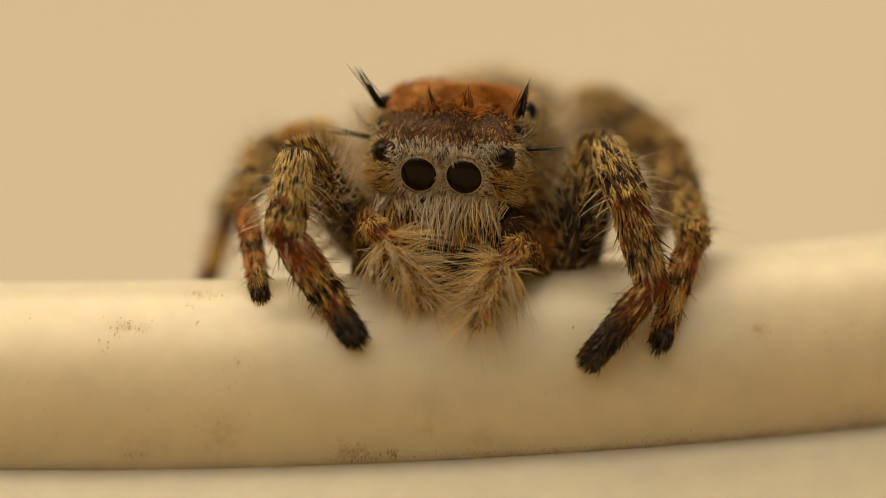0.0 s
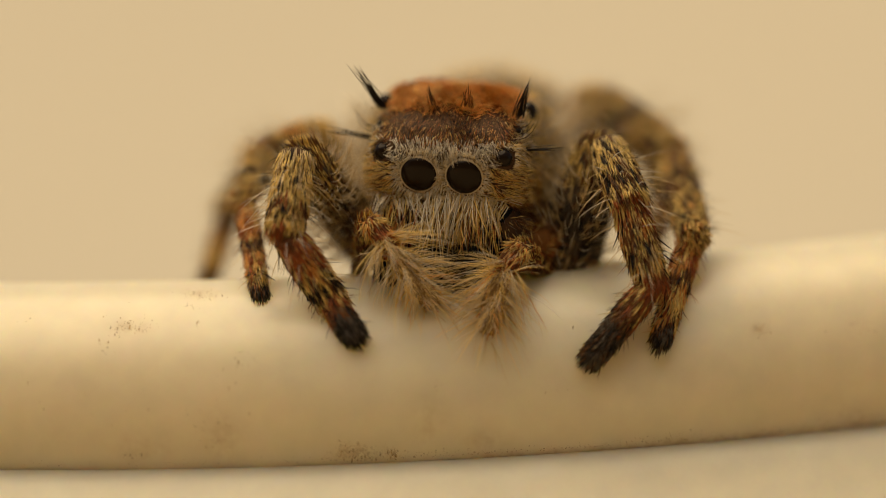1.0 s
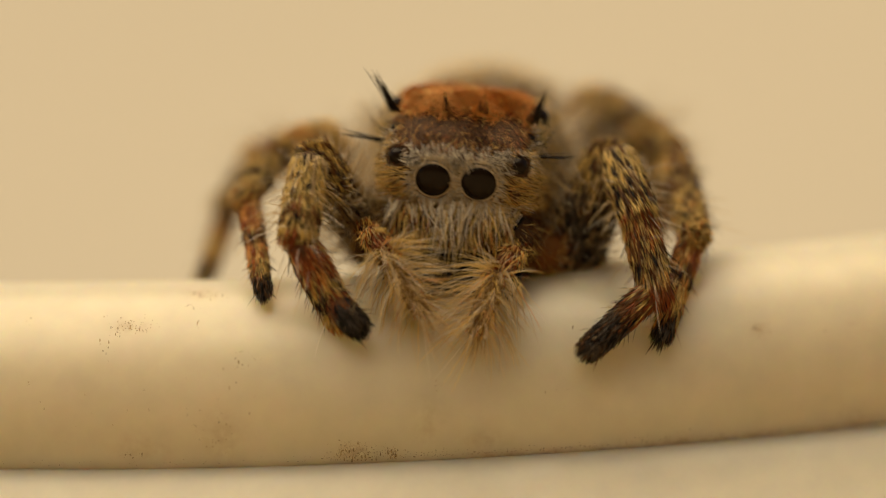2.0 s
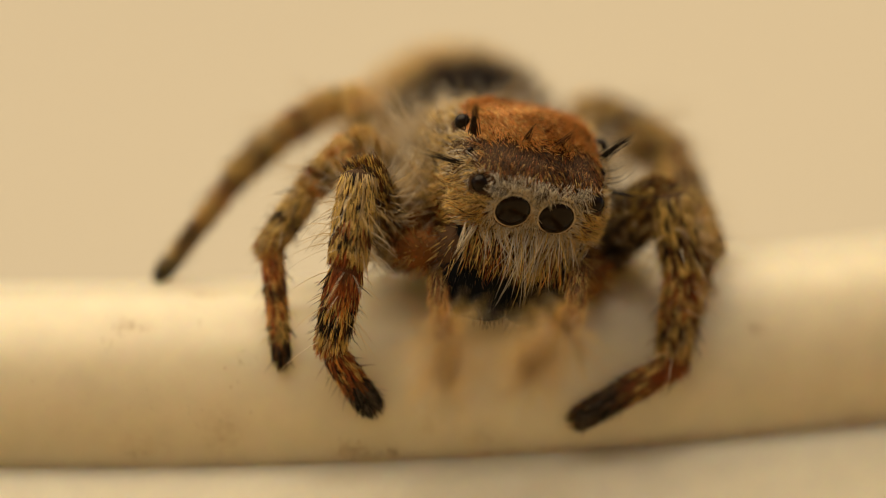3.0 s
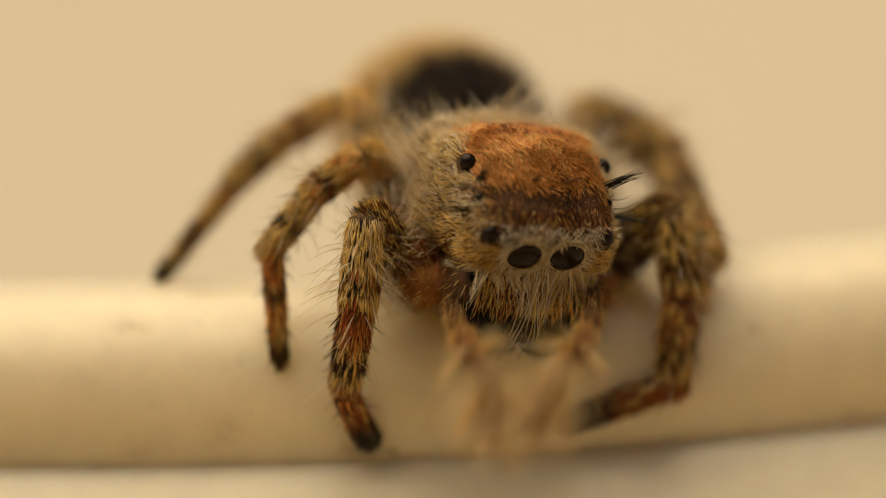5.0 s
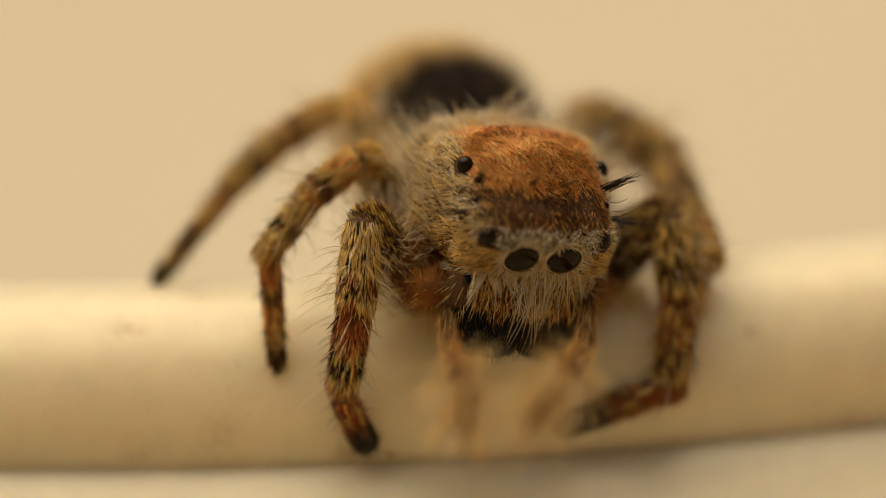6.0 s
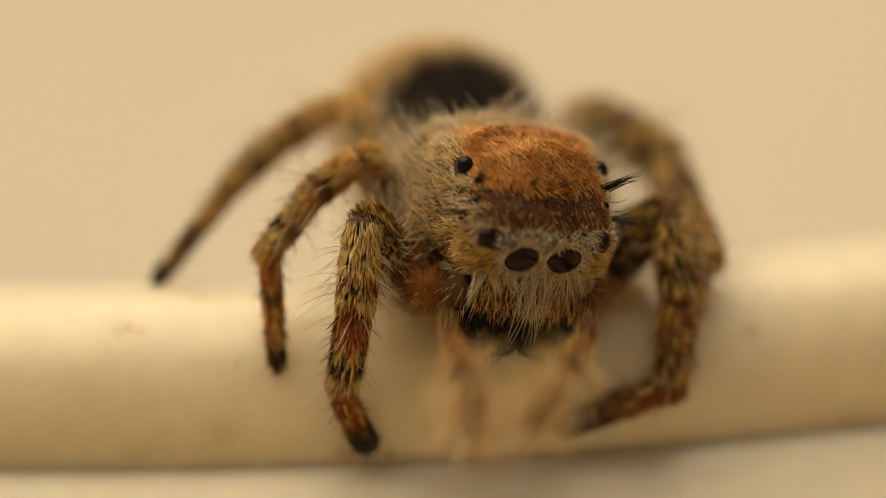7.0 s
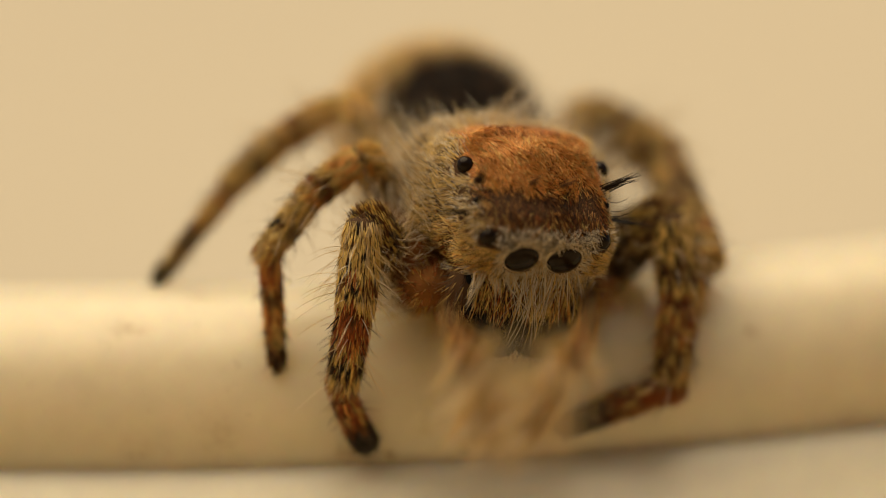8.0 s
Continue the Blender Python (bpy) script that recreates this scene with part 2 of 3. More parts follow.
    for k in range(900):
        x = rng.uniform(-1.0, 14) if k < 800 else rng.uniform(-13, 0)
        low = axis(x)[1] - 0.58 * axis(x)[2]
        patch = max(0.0, noise.noise((x * 0.9, 3.1, 0))) + 0.3 * max(0.0, noise.noise((x * 4, 1.7, 0)))
        fleck(x, low + 0.01 + abs(rng.normal()) * (0.05 + 0.16 * patch), rng.uniform(0.004, 0.011) * rng.choice([1, 1, 1, 1.8]), 0.8)
    part("dirt", np.array(vs) + np.array(LIFT) / MM, np.array(fs), M_DIRT, tub, "brown specks and scum")["kind"] = "stuff"
    return tub


plastic_tub()


def slab(name, lo, hi, m, label, category):
    x0, y0, z0 = lo
    x1, y1, z1 = hi
    v = [(x0, y0, z0), (x1, y0, z0), (x1, y1, z0), (x0, y1, z0), (x0, y0, z1), (x1, y0, z1), (x1, y1, z1), (x0, y1, z1)]
    f = [(0, 3, 2, 1), (4, 5, 6, 7), (0, 1, 5, 4), (1, 2, 6, 5), (2, 3, 7, 6), (3, 0, 4, 7)]
    return tagged(part(name, v, f, m, None, smooth=False), label, category, kind="structure")


slab("ground", (-600, -600, -15), (600, 100, 0), M_TABLE, "plain tan table top under the tub", "table top")
slope = part("backdrop", [(-600, 100, 0), (600, 100, 0), (600, 380, 280), (-600, 380, 280), (-600, 100, -15), (600, 100, -15), (600, 395, 280), (-600, 395, 280)],
             [(0, 1, 2, 3), (5, 4, 7, 6), (1, 5, 6, 2), (4, 0, 3, 7), (4, 5, 1, 0), (3, 2, 6, 7)], M_WALL, None, smooth=False)
tagged(slope, "plain sloping cream panel far out of focus", "panel", kind="structure")
# added out of view: holds back low front light and darkens the eyes' reflections
slab("front_blocker", (-600, -370, 0), (600, -350, 290), M_BLOCKER, "unseen brown light blocker added behind the camera", "wall")

# ---- spider ----
spider = tagged(new("jumping_spider"), "furry brown jumping spider with orange crown on a white rim", "spider")
BASE = at(1.0, 4.0, 0.5)
spider.location = BASE
MOVES = []          # (part, function of time giving its pose in the world)


def blend(t, a, b, c):
    """Between the three stances: crouched, turned, leaning."""
    u, w = smooth(t, 1.75, 2.75), smooth(t, 3.58, 3.95)
    return [x + (y - x) * u + (z - y) * w for x, y, z in zip(a, b, c)]


def head_pose(t):
    x, y, z, roll, pitch, yaw = blend(t, (-0.025, 0.0, 1.538, 3.2, 1.3, -9.8), (1.894, -2.0, 0.737, 12.3, 8.1, 16.6), (2.134, -2.9, -0.126, 11.4, 21.9, 23.6))
    turn = Euler((0, radians(roll), 0)).to_matrix() @ Euler((radians(pitch), 0, 0)).to_matrix() @ Euler((0, 0, radians(yaw))).to_matrix()
    return Matrix.Translation(at(x, y, z)) @ turn.to_4x4()


SECTIONS = [  # depth, half width, top, bottom
    (-0.05, 1.00, 0.50, -0.55), (0.05, 1.35, 0.75, -0.75), (0.2, 1.49, 1.0, -0.9), (0.45, 1.58, 1.25, -1.0), (0.8, 1.67, 1.5, -1.1), (1.4, 1.80, 1.84, -1.2),
    (2.2, 1.97, 1.96, -1.3), (3.0, 1.92, 1.70, -1.35), (3.8, 1.62, 1.2, -1.3), (4.5, 1.15, 0.6, -1.1), (5.0, 0.6, 0.1, -0.8)]
EYES = (("front_eye", 0.48, -0.03, 0.0, 0.385), ("side_eye", 1.26, 0.06, 0.42, 0.21), ("small_eye", 1.45, 0.62, 0.98, 0.085), ("rear_eye", 1.51, 1.42, 1.43, 0.19))


def ring_mesh(r, w):
    """A small torus about the y axis."""
    v, f = [], []
    for i in range(24):
        a = 2 * math.pi * i / 24
        for k in range(6):
            c = 2 * math.pi * k / 6
            v.append(((r + w * math.cos(c)) * math.cos(a), w * math.sin(c), (r + w * math.cos(c)) * math.sin(a)))
            f.append((i * 6 + k, ((i + 1) % 24) * 6 + k, ((i + 1) % 24) * 6 + (k + 1) % 6, i * 6 + (k + 1) % 6))
    return v, f


def cephalothorax():
    rings = []
    for y, w, top, low in SECTIONS:
        zc, h = (top + low) / 2, (top - low) / 2
        ring = []
        for a in np.linspace(0, 2 * math.pi, 49)[:-1]:
            c, s = math.cos(a), math.sin(a)
            z = zc + h * math.copysign(abs(s) ** 0.64, s)
            lean = 0.4 * max(0.0, 1 - y) * max(-0.8, min(0.4, z))     # the face leans over the jaws
            tuck = 1 - 0.28 * max(0.0, min(1.0, (-0.35 - z) / 0.7))        # the shield narrows below its margin
            ring.append((w * tuck * math.copysign(abs(c) ** 0.64, c), y - lean, z))
        rings.append(ring)
    v, f = loft(rings)
    mid = v[f].mean(axis=1)
    tone = np.where((mid[:, 2] > 0.9) & (np.abs(mid[:, 0]) < 1.5) & (mid[:, 1] > 0.8), 1, 0)
    body = part("cephalothorax", v, f, [SKIN, SKIN_ORANGE], spider, "brown shield with an orange furry crown and pale face", index=tone)
    coxal = []
    for s in (-1, 1):
        for name, x, y, z, r in EYES:
            ev, ef = ball(r, 0.16 if name == "front_eye" else r, r, n=28, m=20)
            e = part(name, ev, ef, EYE, body, "glossy black eye")
            e.matrix_basis = pose(s * x * MM, y * MM, z * MM, 24 if name == "front_eye" else 0)
        rv, rf = ring_mesh(0.388, 0.036)
        e = part("eye_rim", rv, rf, RIM, body, "pale rim round a front eye")
        e.matrix_basis = pose(s * 0.48 * MM, -0.03 * MM, 0, 24)
        jv, jf = ball(0.80, 0.42, 1.35, (s * 0.72, 0.55, -1.52), n=28, m=22)
        u, w = (jv[:, 0] - s * 0.72) / 0.80, (jv[:, 2] + 1.52) / 1.35
        square = np.sqrt(u * u + w * w) / np.maximum(1e-6, (u ** 4 + w ** 4) ** 0.25)
        jv[:, 0], jv[:, 2] = s * 0.72 + 0.80 * u * square ** 0.7, -1.52 + 1.35 * w * square ** 0.7
        jv[:, 2] = np.where(jv[:, 2] < -2.2, -2.2 + 0.42 * (jv[:, 2] + 2.2), jv[:, 2])        # blunt ends
        jv[:, 1] -= 0.1 * np.clip((-1.35 - jv[:, 2]) / 1.1, 0, 1)        # the jaws slant forward
        drop = np.clip((-1.2 - jv[:, 2]) / 1.3, 0, 1)
        jv[:, 0] = jv[:, 0] * (1 - 0.06 * drop)
        part("chelicera", jv, jf, JAW, body, "smooth bluish black jaw")
        q, cn = scatter(jv, jf, 420)
        coxal.append(strands(q, cn * 0.5 + np.array((0, -0.2, -1.0)) + rng.normal(size=(420, 3)) * 0.25, rng.uniform(0.10, 0.3, 420), 0.009, np.zeros(3), mixed(420, {BLACK: 9, GREY: 1.5, BROWN: 1}), 3))
        mv, mf = ball(0.46, 0.5, 0.62, (s * 1.2, 0.75, -1.1))
        part("maxilla", mv, mf, SKIN, body, "red-brown mouth plate")
        q, cn = scatter(mv, mf, 300)
        coxal.append(strands(q, cn + np.array((0, -0.3, -0.6)) + rng.normal(size=(300, 3)) * 0.2, rng.uniform(0.15, 0.5, 300), 0.009, np.zeros(3), mixed(300, {BROWN: 3, BUFF: 2, GREY: 2}), 3))
        for k, (x, y, z, r) in enumerate(((1.72, 1.5, -1.38, 0.48), (1.9, 2.3, -1.05, 0.52), (1.8, 3.1, -0.85, 0.55))):
            cv, cf = ball(r * 1.25, r * 1.1, r * 0.9, (s * x, y, z))
            part("coxa", cv, cf, SKIN_AMBER, body, "amber brown leg base")
            q, cn = scatter(cv, cf, 520)
            coxal.append(strands(q, cn + np.array((s * 0.4, -0.3, 0.1)) + rng.normal(size=(520, 3)) * 0.2, rng.uniform(0.12, 0.4, 520), 0.009, np.zeros(3), mixed(520, {BUFF: 2, BROWN: 4, MAROON: 4, CREAM: 1.5}), 3))
    lv, lf = ball(0.65, 0.4, 0.8, (0, 0.68, -1.25))
    part("labium", lv, lf, SKIN_DARK, body, "dark mouth plate between the jaws")
    # fur
    p, n = scatter(v, f, 84000)
    eyes = np.array([(s * x, y, z, r) for s in (-1, 1) for _, x, y, z, r in EYES])
    clear = np.all(np.linalg.norm(p[:, None] - eyes[None, :, :3], axis=2) > eyes[None, :, 3] * np.array((1.07, 1.25, 1.6, 1.35) * 2)[None], axis=1) & (p[:, 1] < 4.7) & ((p[:, 2] > -0.95) | (p[:, 1] < 1))
    p, n = p[clear], n[clear]
    x, y, z = p.T
    k = len(p)
    wave = 0.05 * np.sin(7 * x + 1) + 0.03 * np.sin(17 * x) + rng.normal(size=k) * 0.07
    face = y < 0.3
    band = (y < 0.95) & (z > 0.72 + wave) & (z < 1.36 + wave) & (np.abs(x) < 1.42 + wave)
    crown = (z > 0.95) & (np.abs(x) < 1.44 + wave) & (y < 3.0 + 3 * wave) & ~band
    side = ~band & ~crown
    colour = mixed(k, {CREAM: 9, BUFF: 4, WHITE: 3, BROWN: 1.2, BLACK: 0.6})
    blotch = np.sin(2.3 * y + 1.1) * np.cos(2.9 * z + 0.6 * x) + 0.5 * np.sin(5.3 * y - 4.1 * z)
    colour = np.where(side & (blotch > 0.55), mixed(k, {BUFF: 4, BROWN: 3, CREAM: 2, BLACK: 1}), colour)
    colour = np.where(side & (z < 0.35) & (np.abs(x) > 1.0), mixed(k, {BUFF: 5, CREAM: 3, BROWN: 2, RUST: 1}), colour)
    colour = np.where(side & (y > 0.9) & (z > 0.3), mixed(k, {CREAM: 8, WHITE: 2.5, BUFF: 5, BROWN: 0.8}), colour)
    colour = np.where(crown, mixed(k, {RUST: 9, BROWN: 0.15, BUFF: 1.5, MAROON: 0.8}), colour)
    dark_patch = crown & (np.abs(x) < 0.75) & (y > 2.0)
    colour = np.where(dark_patch, mixed(k, {RUST: 4, MAROON: 3, BROWN: 1.5, BLACK: 0.6}), colour)
    colour = np.where(band, mixed(k, {BROWN: 9, MAROON: 0.6, BLACK: 4.5, BUFF: 0.1, RUST: 0.4}), colour)
    colour = np.where(band & ((z < 0.90 + 2 * wave) | (np.abs(x) > 1.15 + wave)), mixed(k, {BROWN: 6, MAROON: 1.2, RUST: 2, BUFF: 0.9, BLACK: 1.8}), colour)
    colour = np.where((z < 0.72 + wave) & (z > 0.22) & (y < 0.6) & (np.abs(x) < 1.35), mixed(k, {WHITE: 6, CREAM: 1, GREY: 2, BLACK: 2}), colour)
    colour = np.where((z < 0.3) & (y < 0.3) & (np.abs(x) < 1.0), mixed(k, {WHITE: 4, CREAM: 3}), colour)
    colour = np.where((z < -0.42 + wave) & (y < 0.35) & (np.abs(x) < 1.3), mixed(k, {BUFF: 5, BROWN: 3, BLACK: 1.5, RUST: 2}), colour)
    colour = np.where(side & (z < -0.42 + wave) & (np.abs(x) > 0.85), mixed(k, {BROWN: 5, MAROON: 3.5, BLACK: 1.5, BUFF: 2}), colour)
    colour = np.where((y > 3.2 + wave) & (z > -0.5), mixed(k, {CREAM: 3, WHITE: 2, BUFF: 1}), colour)
    flow = np.stack([0.25 * x, np.full(k, 0.9), -0.25 + 0.2 * z], axis=1)
    flow = np.where(crown[:, None], np.stack([-0.2 * x, np.full(k, -0.8), np.full(k, -0.2)], axis=1), flow)
    flow = np.where(band[:, None], np.stack([0.05 * x, np.full(k, -0.2), np.full(k, -1.0)], axis=1), flow)
    flow = np.where(((y < 0.6) & (z < 0.72))[:, None], np.stack([0.5 * x, np.full(k, 0.0), 0.5 * np.where(z > 0.3, -1, z - 0.1)], axis=1), flow)
    curls = np.stack([np.sin(11 * x + 9 * y + 2 * np.sin(5 * z)), 0.6 * np.sin(9 * z + 5 * x), np.cos(12 * z - 10 * y + 2 * np.sin(6 * x))], axis=1)
    clump = np.stack([np.sin(5 * x + 3 * y), np.zeros(k), np.cos(6 * z - 4 * y + 2 * x)], axis=1) * 0.2 + curls * np.where(side, 0.36, 0.10)[:, None]
    d = unit(n * np.where(crown, 0.22, 0.24)[:, None] + unit(flow) * 0.85 + clump + rng.normal(size=(k, 3)) * 0.10)
    length = np.where(band, 0.17, np.where(face | side, 0.19, 0.27)) * rng.uniform(0.6, 1.35, k) + np.where(y > 3.2, 0.35, 0)
    keep = rng.random(k) < np.where(crown, 1.0, np.where(band, 0.85, 0.62))
    p, d, length, n, colour, lift = p[keep], d[keep], length[keep], n[keep], colour[keep], np.where(band, 0.3, 0.0)[keep]
    d = d + n * lift[:, None]
    groups = coxal + [strands(p, d, length, 0.0088, -n * 0.10, colour, 2)]
    pick = (rng.random(len(p)) < 0.045) & (p[:, 1] > 0.35) & (lift < 0.1)
    q, qd, qn, qc = p[pick], d[pick], n[pick], colour[pick]
    m = len(q)
    curl = np.stack([np.sin(3.1 * q[:, 2] + 2 * q[:, 1]), np.zeros(m), np.cos(2.7 * q[:, 1] - q[:, 0])], axis=1) * 0.35
    groups.append(strands(q, qd + qn * 0.35 + curl * 0.5, rng.uniform(0.24, 0.42, m), 0.0095, -qn * 0.3 + curl * 0.4, np.where(qc == BROWN, BUFF, qc), 4))
    # pale hairs round the front and side eyes
    for s in (-1, 1):
        for cx, cy, cz, r, m in ((0.48, -0.04, 0, 0.40, 420), (1.26, 0.04, 0.42, 0.26, 60)):
            a = rng.uniform(0, 2 * math.pi, m)
            out = np.stack([np.cos(a), np.full(m, -0.35), np.sin(a)], axis=1)
            q = np.array((s * cx, cy, cz)) + out * (r + rng.uniform(0, 0.05, m))[:, None] * np.array((1, 0.1, 1))
            q[:, 1] -= 0.4 * (q[:, 2] - cz)
            groups.append(strands(q, out + rng.normal(size=(m, 3)) * 0.3, rng.uniform(0.06, 0.17, m), 0.009, np.zeros(3), mixed(m, {WHITE: 4, CREAM: 2})))
    # white brow hairs that stand up over the dark band
    m = 360
    q = np.stack([rng.uniform(-1.25, 1.25, m), np.zeros(m), rng.uniform(0.34, 0.64, m)], axis=1)
    q[:, 1] = -0.06 + 0.06 * q[:, 0] ** 2 + 0.10 * np.maximum(0, np.abs(q[:, 0]) - 0.9) - 0.42 * np.minimum(q[:, 2], 0.4) + 0.45 * np.maximum(0, q[:, 2] - 0.5)
    q = q[(np.hypot(np.abs(q[:, 0]) - 0.48, q[:, 2]) > 0.47) & (np.hypot(np.abs(q[:, 0]) - 1.26, q[:, 2] - 0.42) > 0.3)]
    m = len(q)
    d = np.stack([q[:, 0] * 0.35 + rng.normal(size=m) * 0.18, np.full(m, -0.45), np.full(m, 0.8)], axis=1)
    groups.append(strands(q, d, rng.uniform(0.10, 0.24, m), 0.0085, np.array((0, 0.25, 0)), mixed(m, {WHITE: 9, GREY: 1}), 3))
    # the pale margin of the face
    m = 260
    q = np.stack([rng.uniform(-1.5, 1.5, m), np.zeros(m), rng.normal(size=m) * 0.03 - 0.42], axis=1)
    q[:, 1] = 0.10 + 0.1 * q[:, 0] ** 2
    d = np.stack([np.sign(q[:, 0]) + rng.normal(size=m) * 0.2, np.full(m, -0.1), rng.normal(size=m) * 0.12 - 0.1], axis=1)
    groups.append(strands(q, d, rng.uniform(0.15, 0.35, m), 0.0095, np.zeros(3), mixed(m, {WHITE: 4, CREAM: 4}), 3))
    # grey-white fuzz on the flanks
    m = 1500
    s = np.where(rng.random(m) < 0.5, -1.0, 1.0)
    q = np.stack([s * rng.uniform(1.3, 1.9, m), rng.uniform(1.6, 4.3, m), rng.uniform(-0.6, 1.2, m)], axis=1)
    q[:, 0] *= 1 - 0.28 * np.clip(q[:, 1] - 3.0, 0, 1.3)
    d = np.stack([s * 1.0, rng.normal(size=m) * 0.3 - 0.1, 0.35 + rng.normal(size=m) * 0.35], axis=1)
    groups.append(strands(q, d, rng.uniform(0.4, 0.95, m), 0.0085, np.array((0, 0, 0.3)), mixed(m, {WHITE: 4, CREAM: 4, GREY: 2}), 3))
    # moustache over the jaws
    m = 230
    q = np.stack([rng.uniform(-1.4, 1.4, m), np.zeros(m), rng.uniform(-0.60, -0.34, m)], axis=1)
    q[:, 1] = 0.06 + 0.1 * q[:, 0] ** 2
    lean = rng.normal(size=40)[np.floor((q[:, 0] + 1.5) * 12).astype(int)] * 0.30 - 0.10 * q[:, 0]
    d = np.stack([lean + rng.normal(size=m) * 0.14, -0.40 + rng.normal(size=m) * 0.15, np.full(m, -1.0)], axis=1)
    sway = np.stack([rng.normal(size=m) * 0.14, np.full(m, 0.25), np.full(m, -0.1)], axis=1)
    groups.append(strands(q, d, 0.3 + 0.7 * rng.random(m) ** 1.2 + 0.9 * rng.random(m) * np.exp(-(q[:, 0] / 0.4) ** 2), 0.0135, sway, mixed(m, {WHITE: 7, CREAM: 4, BUFF: 1}), 4))
    m = 900
    q = np.stack([rng.uniform(-1.2, 1.2, m), np.zeros(m), rng.uniform(-1.02, -0.58, m)], axis=1)
    q[:, 1] = 0.08 + 0.2 * np.minimum(np.abs(np.abs(q[:, 0]) - 0.62), 0.6)
    d = np.stack([rng.normal(size=m) * 0.2, -0.25 + rng.normal(size=m) * 0.15, np.full(m, -1.0)], axis=1)
    groups.append(strands(q, d, rng.uniform(0.22, 0.78, m), 0.012, np.array((0, 0.2, 0)), mixed(m, {BUFF: 6, RUST: 1.6, CREAM: 1.5, BLACK: 4, BROWN: 3, MAROON: 1.5}), 3, True))
    # pale plumes behind the crown, in pointed clumps
    for k in range(90):
        m = 13
        cx, cy = rng.uniform(-1.9, 1.9), rng.uniform(2.7, 4.2)
        cz = 1.45 - 0.75 * (cy - 3.0) - 0.32 * cx * cx
        q = np.array((cx, cy, cz)) + rng.normal(size=(m, 3)) * 0.2
        tall = rng.uniform(0.35, 0.8) + 0.9 * rng.random() ** 3
        tip = np.array((cx * 1.45 + rng.normal() * 0.25, cy + rng.uniform(-0.3, 0.6), cz + tall))
        groups.append(strands(q, tip - q + rng.normal(size=(m, 3)) * 0.2, np.linalg.norm(tip - q, axis=1) * rng.uniform(0.5, 1.1, m), 0.009, np.zeros(3), mixed(m, {WHITE: 2, CREAM: 3}), 3))
    fur("fur", groups, body, "short buff, rust and white fur")
    # stiff black bristles on the brow: base, lean, length, count
    for x, y, z, lean, long, m in ((-1.43, 0.75, 1.33, (-0.42, -1.14, 0.84), 1.45, 24), (1.43, 0.75, 1.33, (0.29, -0.89, 0.74), 1.2, 24), (-0.38, 0.6, 1.36, (-0.05, -0.66, 0.58), 0.85, 10),
                                   (0.38, 0.6, 1.36, (0.06, -0.66, 0.55), 0.82, 10), (-1.6, 0.75, 0.66, (-0.94, -0.5, 0.16), 1.05, 10), (1.6, 0.75, 0.62, (0.94, -0.5, 0.12), 1.0, 10)):
        q = np.array((x, y, z)) + rng.normal(size=(m, 3)) * (0.075, 0.05, 0.04)
        way = np.array(lean) / np.linalg.norm(lean)
        d = np.array((x, y, z)) + way * long - q + rng.normal(size=(m, 3)) * 0.055
        fur("brow_tuft", [strands(q, d, np.linalg.norm(d, axis=1) * rng.uniform(0.45, 1.1, m), 0.0148, np.array((lean[0] * 0.12, -0.05, 0.0)), BLACK if long > 0.9 else mixed(m, {BLACK: 3, BROWN: 2}), 4)], body, "stiff dark bristles")
    # a few fine curved hairs at the temples
    m = 6
    s = np.where(np.arange(m) % 2 == 0, -1.0, 1.0)
    q = np.stack([s * 1.52, rng.uniform(0.3, 0.6, m), rng.uniform(0.75, 1.15, m)], axis=1)
    d = np.stack([s * 1.0, np.full(m, -0.6), rng.uniform(-0.2, 0.2, m)], axis=1)
    fur("temple_hair", [strands(q, d, rng.uniform(0.5, 0.9, m), 0.011, np.stack([s * -0.25, np.zeros(m), np.full(m, 0.55)], axis=1), BLACK, 4)], body, "fine curved black hairs")
    MOVES.append((body, head_pose))
    return body


cephalothorax()


def abdomen():
    v, f = ball(2.0, 2.6, 1.85, n=36, m=24)
    ob = part("abdomen", v, f, SKIN_DARK, spider, "velvety black abdomen with a pale fringe")
    p, n = scatter(v, f, 7000)
    x, y, z = p.T
    k = len(p)
    ring = (y > -0.75 + 0.22 * x + 0.1 * np.sin(7 * x))
    colour = np.where(ring, mixed(k, {CREAM: 5, BUFF: 3, RUST: 1}), mixed(k, {BLACK: 9, BROWN: 1}))
    d = n * 0.8 + np.array((0, 0.5, 0)) + rng.normal(size=(k, 3)) * 0.2
    groups = [strands(p, d, rng.uniform(0.3, 0.6, k), 0.012, np.zeros(3), colour, 2)]
    fur("fur", groups, ob)

    def where(t):
        x, y, z, yaw, pitch = blend(t, (1.0, 7.0, 1.75, -10, 5), (0.25, 4.9, 2.3, 16, 8), (0.0, 4.3, 2.5, 16, 10))
        return Matrix.Translation(at(x, y, z)) @ Euler((radians(pitch), 0, radians(yaw))).to_matrix().to_4x4()
    MOVES.append((ob, where))
    return ob


abdomen()


def limb(name, length, r0, r1, skin, parent, label, knob=0.0):
    """One rounded leg piece along its own z."""
    rings = []
    for k in range(13):
        s = k / 12
        end = math.sqrt(max(0.02, 1 - max(0, (0.10 - s) / 0.10) ** 2)) * math.sqrt(max(0.02, 1 - max(0, (s - 0.90) / 0.10) ** 2))
        r = (r0 + (r1 - r0) * s) * (1 + 0.12 * math.sin(math.pi * s) + knob * max(0, s - 0.75)) * end
        rings.append([(r * math.cos(a), r * math.sin(a), length * s) for a in np.linspace(0, 2 * math.pi, 15)[:-1]])
    v, f = loft(rings)
    return part(name, v, f, skin, parent, label), v, f


